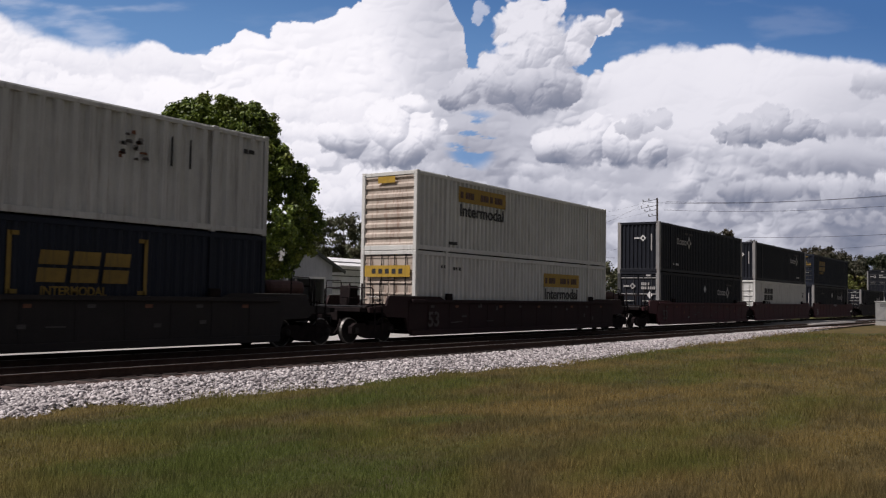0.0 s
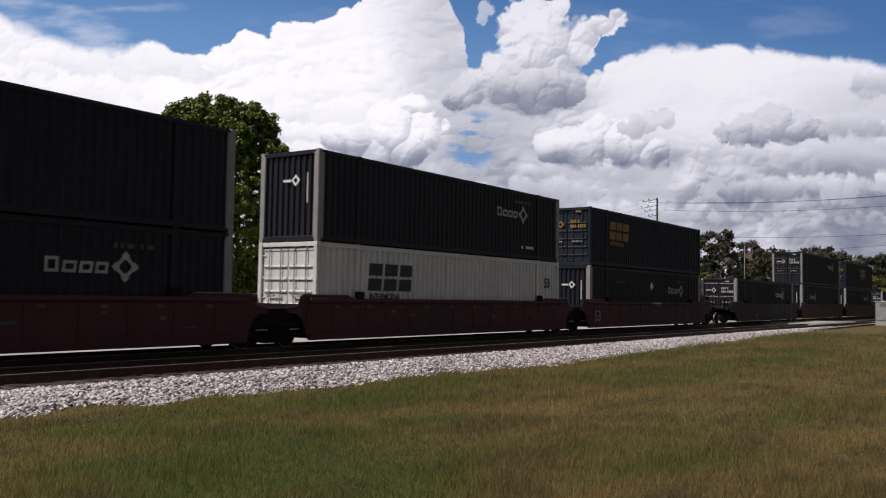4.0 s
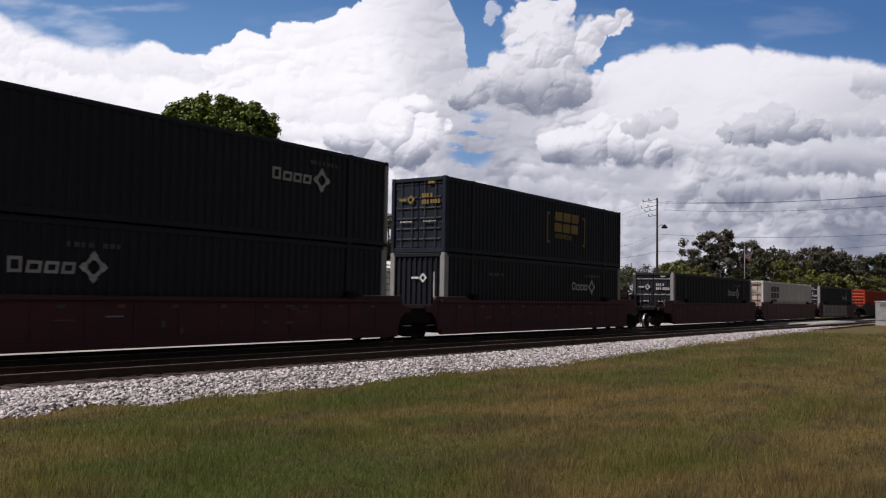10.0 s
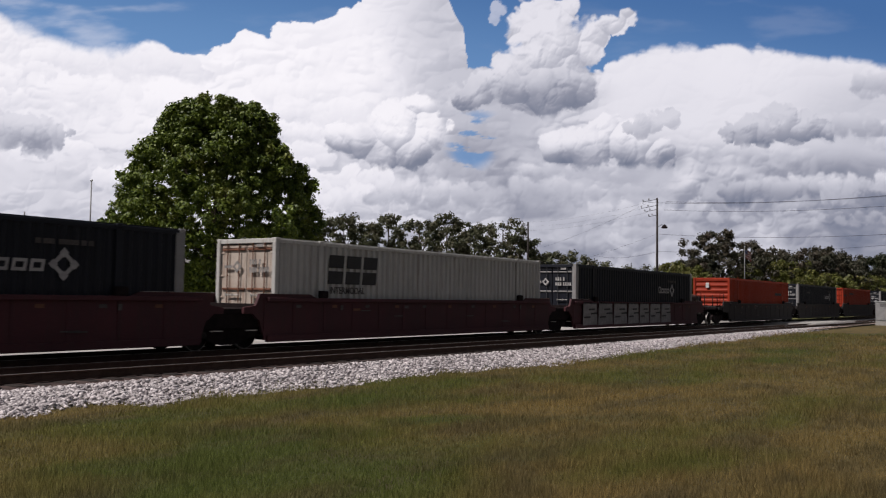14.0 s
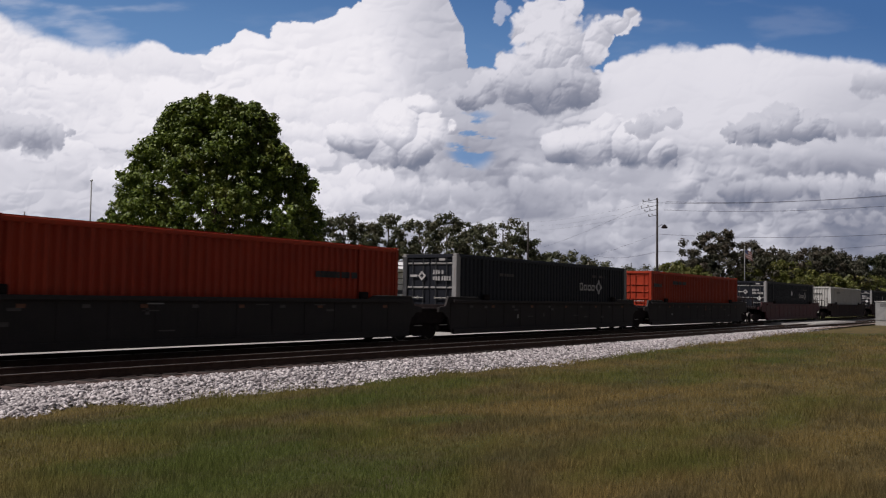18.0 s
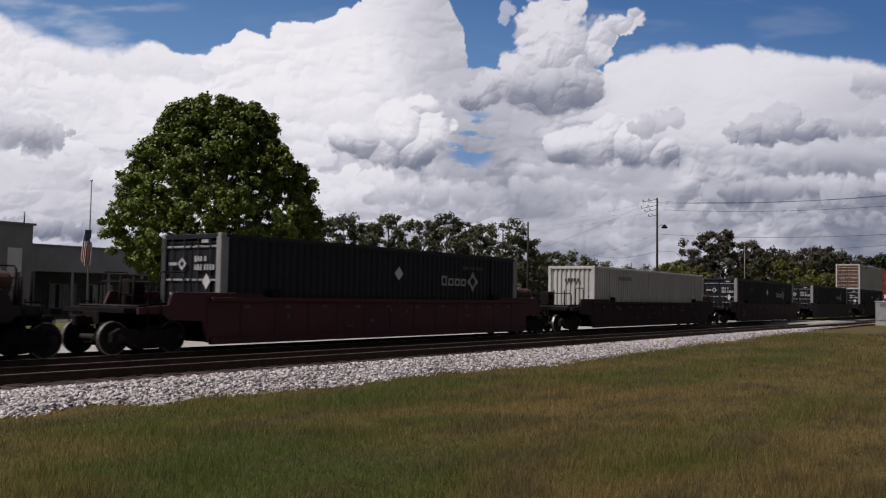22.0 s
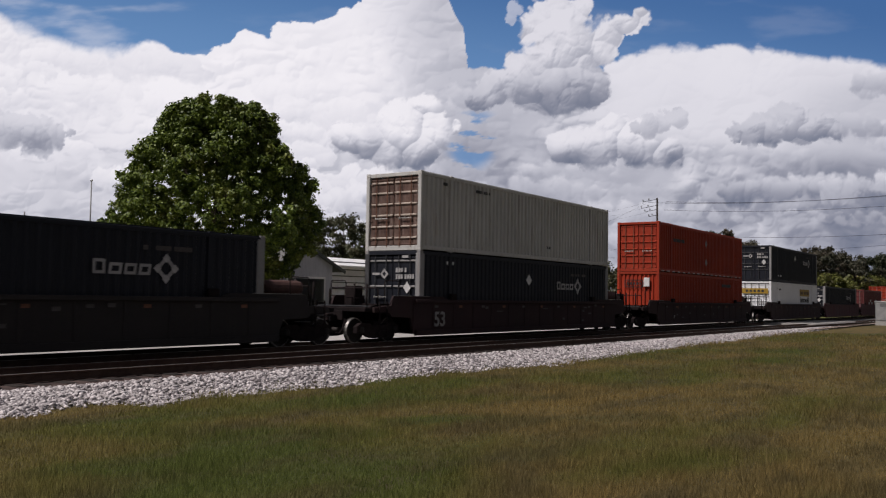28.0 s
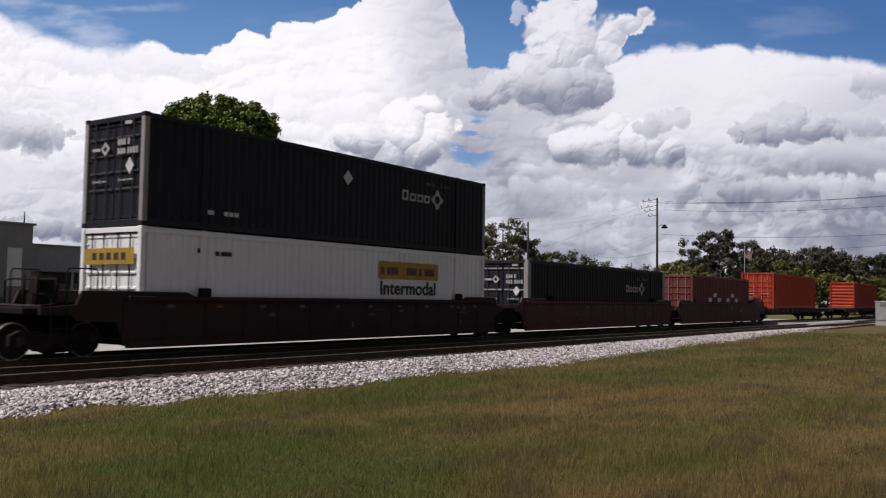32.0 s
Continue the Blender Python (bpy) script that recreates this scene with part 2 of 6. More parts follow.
def turf(name, gain, per_blade):
    """Mown summer grass: green going straw-brown in patches, with finer mottling; blades differ a little one from another."""
    m = bpy.data.materials.new(name)
    m.use_nodes = True
    nt = m.node_tree
    link = nt.links.new
    bsdf = nt.nodes["Principled BSDF"]
    co, geo = nt.nodes.new("ShaderNodeTexCoord"), nt.nodes.new("ShaderNodeNewGeometry")
    mp = nt.nodes.new("ShaderNodeMapping")
    mp.inputs["Rotation"].default_value = (0, 0, radians(-12))
    mp.inputs["Scale"].default_value = (0.45, 1.0, 1.0)
    link(co.outputs["Object"], mp.inputs["Vector"])
    big = node(nt, "ShaderNodeTexNoise", Scale=0.26, Detail=5.0, Roughness=0.62)
    mid = node(nt, "ShaderNodeTexNoise", Scale=1.1, Detail=5.0, Roughness=0.62)
    link(mp.outputs["Vector"], big.inputs["Vector"]), link(mp.outputs["Vector"], mid.inputs["Vector"])
    dry = node(nt, "ShaderNodeMapRange", From_Min=0.36, From_Max=0.64)
    lush = node(nt, "ShaderNodeMapRange", From_Min=0.47, From_Max=0.64, To_Max=0.8)
    total = big.outputs["Fac"]
    for cx, cy, rx, ry, turn, much in LAWN:
        spot, near = nt.nodes.new("ShaderNodeMapping"), nt.nodes.new("ShaderNodeVectorMath")
        spot.vector_type = "TEXTURE"
        spot.inputs["Location"].default_value, spot.inputs["Rotation"].default_value, spot.inputs["Scale"].default_value = (cx, cy, GROUND), (0, 0, radians(turn)), (rx, ry, 50)
        near.operation = "LENGTH"
        link(co.outputs["Object"], spot.inputs["Vector"]), link(spot.outputs["Vector"], near.inputs[0])
        gain_here = node(nt, "ShaderNodeMapRange", From_Min=0.2, From_Max=1.25, To_Min=much, To_Max=0.0)
        gain_here.interpolation_type = "SMOOTHSTEP"
        link(near.outputs["Value"], gain_here.inputs["Value"])
        both = nt.nodes.new("ShaderNodeMath")
        gain_here.inputs["To Min"].default_value = 0.65 * much
        link(total, both.inputs[0]), link(gain_here.outputs["Result"], both.inputs[1])
        total = both.outputs[0]
    link(total, dry.inputs["Value"]), link(mid.outputs["Fac"], lush.inputs["Value"])
    a, b2 = nt.nodes.new("ShaderNodeValToRGB"), nt.nodes.new("ShaderNodeMix")
    b2.data_type = "RGBA"
    stops = a.color_ramp.elements
    stops[0].position, stops[0].color = 0.0, (0.050 * gain, 0.060 * gain, 0.017 * gain, 1)
    stops[1].position, stops[1].color = 1.0, (0.108 * gain, 0.081 * gain, 0.032 * gain, 1)
    for at, tint in ((0.35, (0.070, 0.067, 0.021)), (0.7, (0.095, 0.074, 0.030))):
        stops.new(at).color = (*(gain * q for q in tint), 1)
    b2.inputs[7].default_value = (0.057 * gain, 0.0475 * gain, 0.0245 * gain, 1)
    link(dry.outputs["Result"], a.inputs["Fac"]), link(a.outputs["Color"], b2.inputs[6]), link(lush.outputs["Result"], b2.inputs["Factor"])
    hsv = nt.nodes.new("ShaderNodeHueSaturation")
    vary = node(nt, "ShaderNodeMapRange", To_Min=1 - per_blade, To_Max=1 + per_blade)
    link(geo.outputs["Random Per Island"], vary.inputs["Value"]), link(vary.outputs["Result"], hsv.inputs["Value"])
    link(b2.outputs[2], hsv.inputs["Color"]), link(hsv.outputs["Color"], bsdf.inputs["Base Color"])
    bsdf.inputs["Roughness"].default_value, bsdf.inputs["Specular IOR Level"].default_value = 0.8, 0.1
    if per_blade:
        tr, ad = nt.nodes.new("ShaderNodeBsdfTranslucent"), nt.nodes.new("ShaderNodeMixShader")
        ad.inputs["Fac"].default_value = 0.6
        link(hsv.outputs["Color"], tr.inputs["Color"])
        link(bsdf.outputs["BSDF"], ad.inputs[1]), link(tr.outputs["BSDF"], ad.inputs[2])
        link(ad.outputs["Shader"], nt.nodes["Material Output"].inputs["Surface"])
    return m


M_GRASS = turf("grass_ground", 1.04, 0.0)
M_BLADE = turf("mown_grass_blades", 3.1, 0.36)
M_GLASS = bpy.data.materials.new("dark_window_glass")
M_GLASS.use_nodes = True
M_GLASS.node_tree.nodes["Principled BSDF"].inputs["Base Color"].default_value = (0.02, 0.025, 0.03, 1)
M_GLASS.node_tree.nodes["Principled BSDF"].inputs["Roughness"].default_value = 0.06
M_WING = bpy.data.materials.new("clear_insect_wing")
M_WING.use_nodes = True
M_WING.node_tree.nodes["Principled BSDF"].inputs["Base Color"].default_value = (0.5, 0.5, 0.5, 1)
M_WING.node_tree.nodes["Principled BSDF"].inputs["Roughness"].default_value = 0.2
M_WING.node_tree.nodes["Principled BSDF"].inputs["Alpha"].default_value = 0.3
M_STONE = leafy("loose_white_stones", (0.13, 0.112, 0.115), (0.70, 0.65, 0.655), (0.56, 0.52, 0.53), 5.0, 0.5, 0.7, 0.0)


# ---- building blocks ----
def mesh_of(name, verts, faces, smooth=False):
    me = bpy.data.meshes.new(name)
    me.from_pydata([tuple(v) for v in verts], [], [tuple(f) for f in faces])
    if smooth:
        me.polygons.foreach_set("use_smooth", [True] * len(me.polygons))
    me.materials.append(None)
    me.update()
    return me


BOX_FACES = ((0, 1, 3, 2), (4, 6, 7, 5), (0, 4, 5, 1), (2, 3, 7, 6), (0, 2, 6, 4), (1, 5, 7, 3))


def boxes(name, items, bevel=0.0):
    """One mesh from boxes (cx, cy, cz, sx, sy, sz)."""
    verts, faces = [], []
    for cx, cy, cz, sx, sy, sz in items:
        k = len(verts)
        verts += [(cx + i * sx / 2, cy + j * sy / 2, cz + l * sz / 2) for i in (-1, 1) for j in (-1, 1) for l in (-1, 1)]
        faces += [tuple(k + q for q in f) for f in BOX_FACES]
    if not bevel:
        return mesh_of(name, verts, faces)
    bm = bmesh.new()
    made = [bm.verts.new(v) for v in verts]
    for f in faces:
        bm.faces.new([made[i] for i in f])
    bmesh.ops.bevel(bm, geom=bm.edges[:], offset=bevel, segments=1, affect="EDGES", profile=0.5)
    me = bpy.data.meshes.new(name)
    bm.to_mesh(me)
    bm.free()
    me.materials.append(None)
    return me


def prism(name, outline, depth, axis="y", smooth=False):
    """An outline in two axes drawn out to both sides of the third by depth / 2."""
    n = len(outline)
    put = {"y": lambda a, b, d: (a, d, b), "x": lambda a, b, d: (d, a, b), "z": lambda a, b, d: (a, b, d)}[axis]
    verts = [put(a, b, s * depth / 2) for s in (-1, 1) for a, b in outline]
    faces = [tuple(range(n)), tuple(range(2 * n - 1, n - 1, -1))] + [(i, n + i, n + (i + 1) % n, (i + 1) % n) for i in range(n)]
    return mesh_of(name, verts, faces, smooth)


def lathe(name, profile, seg=20, axis="y", caps=True):
    """Turns a profile of (radius, along) about an axis."""
    put = {"y": lambda c, s, h: (c, h, s), "z": lambda c, s, h: (c, s, h), "x": lambda c, s, h: (h, c, s)}[axis]
    verts, faces, n = [], [], len(profile)
    for i in range(seg):
        a = 2 * math.pi * i / seg
        verts += [put(r * math.cos(a), r * math.sin(a), h) for r, h in profile]
    for i in range(seg):
        j = (i + 1) % seg
        faces += [(i * n + k, i * n + k + 1, j * n + k + 1, j * n + k) for k in range(n - 1)]
    if caps:
        faces += [tuple(i * n for i in range(seg)), tuple(i * n + n - 1 for i in reversed(range(seg)))]
    return mesh_of(name, verts, faces)


def tube(name, points, r, seg=6, taper=1.0):
    """A round bar along points; the radius may taper."""
    pts = [Vector(p) for p in points]
    verts, faces = [], []
    for i, p in enumerate(pts):
        d = (pts[min(i + 1, len(pts) - 1)] - pts[max(i - 1, 0)]).normalized()
        s = d.cross(Vector((0, 0, 1)) if abs(d.z) < 0.9 else Vector((1, 0, 0))).normalized()
        u = s.cross(d)
        rr = r * (1 + (taper - 1) * i / max(len(pts) - 1, 1))
        verts += [p + rr * (math.cos(2 * math.pi * k / seg) * s + math.sin(2 * math.pi * k / seg) * u) for k in range(seg)]
    for i in range(len(pts) - 1):
        faces += [(i * seg + k, i * seg + (k + 1) % seg, (i + 1) * seg + (k + 1) % seg, (i + 1) * seg + k) for k in range(seg)]
    faces += [tuple(range(seg - 1, -1, -1)), tuple((len(pts) - 1) * seg + k for k in range(seg))]
    return mesh_of(name, verts, faces, True)


def piece(name, me, material, parent=None, at=(0, 0, 0), turn=(0, 0, 0), label=""):
    """One mesh object, under a thing or part where parent is given; meshes may be shared, the paint is the object's own."""
    ob = new(name, me)
    ob.material_slots[0].link = "OBJECT"
    ob.material_slots[0].material = material
    ob.matrix_basis = pose(*at, *turn)
    ob.parent = parent
    if label:
        ob["label"] = label
    return ob


def part(name, bm, material, parent, label=""):
    me = bpy.data.meshes.new(name)
    bm.to_mesh(me)
    bm.free()
    me.materials.append(None)
    return piece(name, me, material, parent, label=label)


def thing(name, at, rz=0.0, label="", category="", group="", kind=""):
    ob = new(name)
    ob.matrix_basis = pose(*at, 0, 0, rz)
    return tagged(ob, label, category, group, kind)


def letters(name, text, height, squeeze=1.0):
    """Flat lettering in the built-in font, standing in the x-z plane and facing -y."""
    cu = bpy.data.curves.new(name, "FONT")
    cu.body, cu.size, cu.extrude, cu.offset = text, height * 1.42, 0.004, height * 0.03
    tmp = bpy.data.objects.new(name, cu)
    scene.collection.objects.link(tmp)
    me = bpy.data.meshes.new_from_object(tmp.evaluated_get(bpy.context.evaluated_depsgraph_get()))
    bpy.data.objects.remove(tmp)
    me.transform(Matrix.Diagonal((squeeze, 1, 1, 1)))
    me.transform(pose(0, 0, 0, 90))
    me.materials.clear()
    me.materials.append(None)
    return me

# ---- sky: a far backdrop, and clouds that drift before it ----
AX = Vector(AIM).normalized()
SIDE = AX.cross(Vector((0, 0, 1))).normalized()
LIFT = SIDE.cross(AX)
TILT = Matrix.Rotation(radians(-0.95), 3, AX)
SIDE, LIFT = TILT @ SIDE, TILT @ LIFT


def lattice(ix, iy, seed):
    h = (ix.astype(np.int64) * 374761393 + iy.astype(np.int64) * 668265263 + seed * 974634777) & 0x7FFFFFFF
    for k in (73244475, 1274126177, 915488749):
        h = ((h ^ (h >> 15)) * k) & 0x7FFFFFFF
    return ((h ^ (h >> 14)) & 0xFFFF) / 65535.0


def smooth_noise(x, y, seed):
    ix, iy = np.floor(x), np.floor(y)
    fx, fy = x - ix, y - iy
    fx, fy = fx * fx * fx * (fx * (fx * 6 - 15) + 10), fy * fy * fy * (fy * (fy * 6 - 15) + 10)
    a, b = lattice(ix, iy, seed), lattice(ix + 1, iy, seed)
    c, d = lattice(ix, iy + 1, seed), lattice(ix + 1, iy + 1, seed)
    return (a + (b - a) * fx) * (1 - fy) + (c + (d - c) * fx) * fy


def fbm(x, y, size, octaves=6, seed=1, billow=False, rough=0.5):
    total, amp, norm = 0.0, 1.0, 0.0
    for k in range(octaves):
        f = 2.03 ** k / size
        c, d = math.cos(0.4 + 1.3 * k) * f, math.sin(0.4 + 1.3 * k) * f
        n = smooth_noise(x * c + y * d + 17.3 * k, y * c - x * d + 5.1 * k, seed + k)
        total, norm, amp = total + amp * (0.3 + np.abs(2 * n - 1) if billow else n), norm + amp, amp * rough
    return total / norm


def ease(x, lo, hi):
    t = np.clip((x - lo) / (hi - lo), 0, 1)
    return t * t * (3 - 2 * t)


def glow(name, sky_top, sky_low, solid):
    """Air and cloud light: blue where the cover is thin, grey to white cloud where it is thick."""
    m = bpy.data.materials.new(name)
    m.use_nodes = True
    nt = m.node_tree
    link = nt.links.new
    nt.nodes.clear()
    out, em = nt.nodes.new("ShaderNodeOutputMaterial"), nt.nodes.new("ShaderNodeEmission")
    tone, cover = nt.nodes.new("ShaderNodeAttribute"), nt.nodes.new("ShaderNodeAttribute")
    tone.attribute_name, cover.attribute_name = "tone", "cover"
    ramp = nt.nodes.new("ShaderNodeValToRGB")
    stops = ramp.color_ramp.elements
    stops[0].position, stops[0].color = 0.0, (0.16, 0.19, 0.26, 1)
    stops[1].position, stops[1].color = 1.0, (1.0, 1.0, 1.0, 1)
    for at, col in ((0.3, (0.34, 0.36, 0.42, 1)), (0.55, (0.56, 0.58, 0.63, 1)), (0.8, (0.82, 0.83, 0.86, 1))):
        stops.new(at).color = col
    link(tone.outputs["Fac"], ramp.inputs["Fac"])
    em.inputs["Strength"].default_value = 0.97
    if solid:
        height = nt.nodes.new("ShaderNodeAttribute")
        height.attribute_name = "height"
        blue, mix = nt.nodes.new("ShaderNodeMix"), nt.nodes.new("ShaderNodeMix")
        blue.data_type = mix.data_type = "RGBA"
        blue.inputs[6].default_value, blue.inputs[7].default_value = (*sky_low, 1), (*sky_top, 1)
        link(height.outputs["Fac"], blue.inputs["Factor"]), link(blue.outputs[2], mix.inputs[6])
        link(ramp.outputs["Color"], mix.inputs[7]), link(cover.outputs["Fac"], mix.inputs["Factor"])
        link(mix.outputs[2], em.inputs["Color"]), link(em.outputs["Emission"], out.inputs["Surface"])
    else:
        clear, mix = nt.nodes.new("ShaderNodeBsdfTransparent"), nt.nodes.new("ShaderNodeMixShader")
        link(cover.outputs["Fac"], mix.inputs["Fac"]), link(ramp.outputs["Color"], em.inputs["Color"])
        link(clear.outputs["BSDF"], mix.inputs[1]), link(em.outputs["Emission"], mix.inputs[2])
        link(mix.outputs["Shader"], out.inputs["Surface"])
    return m


M_SKY = glow("open_sky", (0.064, 0.165, 0.375), (0.148, 0.305, 0.55), True)
M_CLOUD = glow("drifting_cloud", (0, 0, 0), (0, 0, 0), False)


def sky_sheet(name, u, v, tone, cover, radius, material, height=None, trim=False):
    """A curved sheet far off; u and v are hundredths of the distance to the side and up from the axis."""
    nv, nu = u.shape
    d = np.array(AX)[None, None] + u[..., None] / 100 * np.array(SIDE) + v[..., None] / 100 * np.array(LIFT)
    d = d / np.linalg.norm(d, axis=2, keepdims=True) * radius
    idx = np.arange(nu * nv).reshape(nv, nu)
    quads = np.stack([idx[:-1, :-1], idx[:-1, 1:], idx[1:, 1:], idx[1:, :-1]], -1).reshape(-1, 4)
    co, tone, cover = d.reshape(-1, 3) + np.array(EYE), tone.ravel(), cover.ravel()
    if trim:
        quads = quads[cover[quads].max(1) > 0.004]
        used, quads = np.unique(quads, return_inverse=True)
        quads = quads.reshape(-1, 4)
        co, tone, cover = co[used], tone[used], cover[used]
    base = co.mean(0) * 0 + np.array(EYE)
    me = bpy.data.meshes.new(name)
    me.vertices.add(len(co))
    me.vertices.foreach_set("co", (co - base).ravel())
    me.loops.add(quads.size)
    me.loops.foreach_set("vertex_index", quads.ravel())
    me.polygons.add(len(quads))
    me.polygons.foreach_set("loop_start", np.arange(len(quads)) * 4)
    me.polygons.foreach_set("loop_total", np.full(len(quads), 4))
    for key, values in (("tone", tone), ("cover", cover)) + ((("height", height.ravel()),) if height is not None else ()):
        me.attributes.new(key, "FLOAT", "POINT").data.foreach_set("value", np.clip(values, 0, 1).astype(np.float32))
    me.update()
    me.materials.append(None)
    ob = piece(name, me, material)
    ob.matrix_basis = pose(*EYE)
    return ob


def heap(u, v, lobes, base, seed, grain, rag=0.5):
    """A heap of round lobes (aside, up, radius) over a flat base: how solid it is, and how its billows face the sun (0 to 1)."""
    du = grain * (fbm(u, v, grain * 1.6, 5, seed, rough=0.58) - 0.5)
    dv = grain * (fbm(u, v, grain * 1.6, 5, seed + 31, rough=0.58) - 0.5)
    wu, wv = u + du * 1.5, v + dv * 1.5
    d = np.full(u.shape, -3.0)
    rise = np.zeros(u.shape)
    su = u + 1.2 * grain * (fbm(u, v, grain * 1.8, 2, seed, rough=0.4) - 0.5)
    sv = v + 1.2 * grain * (fbm(u, v, grain * 1.8, 2, seed + 31, rough=0.4) - 0.5)
    for a, b, r in lobes:
        q = 1 - ((wu - a) ** 2 + (wv - b) ** 2) / (r * r)
        d = np.maximum(d, q)
        rise = np.maximum(rise, r * np.sqrt(np.clip(1.05 - ((su - a) ** 2 + (sv - b) ** 2) / (r * r), 0.02, 1)))
    knob = fbm(wu, wv, grain * 0.9, 5, seed + 7, True, 0.55)
    d = d + rag * (knob - 0.64)
    bumps = fbm(u + du, v + dv, grain * 1.5, 3, seed + 7, True, 0.45)
    crisp = fbm(u + du, v + dv, grain * 1.1, 5, seed + 13, True, 0.55)
    rise = rise + 0.38 * grain * bumps
    gv, gu = np.gradient(rise, v[1, 0] - v[0, 0], u[0, 1] - u[0, 0])
    lit = (0.42 * gu - 0.80 * gv + 0.42) / np.sqrt(1 + gu * gu + gv * gv)
    lit = np.clip(ease(lit, -0.6, 0.9) + 0.45 * (bumps - 0.62) + 0.28 * (crisp - 0.62), 0, 1)
    floor_edge = ease(wv + 0.8 * dv - base, -0.55 * grain, 0.10 * grain)
    return d, lit, floor_edge


def lobes_in(rnd, cu, base, half, high):
    """Lobes for a heap of that half width and height, the tallest near its middle."""
    made = []
    for k in range(11):
        a = rnd.uniform(-0.92, 0.92)
        r = high * rnd.uniform(0.26, 0.5) * (1.1 - 0.35 * abs(a))
        made.append((cu + a * half, base + rnd.uniform(0.1, 0.85) * (high - r) * (1 - 0.75 * a * a), r))
    return made + [(cu + a * half * 0.5, base + 0.25 * high, 0.42 * high) for a in (-1, 0, 1)]


# heaps within the bank: (aside, base, half width, height, lit tone, shaded tone, how solid)
HEAPS = [(-48.8, 12.4, 3.2, 4.4, 0.74, 0.34, 0.85), (-45.0, 11.8, 2.8, 4.0, 0.74, 0.34, 0.85), (-39.5, 17.0, 4.5, 3.2, 0.97, 0.80, 0.5), (48.6, 18.0, 3.2, 3.2, 0.70, 0.42, 0.85),
         (46.8, 13.0, 3.8, 3.6, 0.68, 0.32, 0.8), (38.0, 5.6, 9.0, 3.8, 0.68, 0.08, 0.95), (47.0, 6.2, 5.0, 3.4, 0.86, 0.48, 0.8), (9.5, 5.2, 7.5, 4.6, 0.80, 0.34, 0.7),
         (-3.0, 5.6, 6.5, 3.4, 0.84, 0.34, 0.7), (44.0, 3.2, 10.0, 1.9, 0.62, 0.2, 0.8), (-44.0, 1.6, 8.0, 2.8, 0.56, 0.14, 0.95), (24.0, 3.6, 8.0, 3.0, 0.82, 0.5, 0.7)]


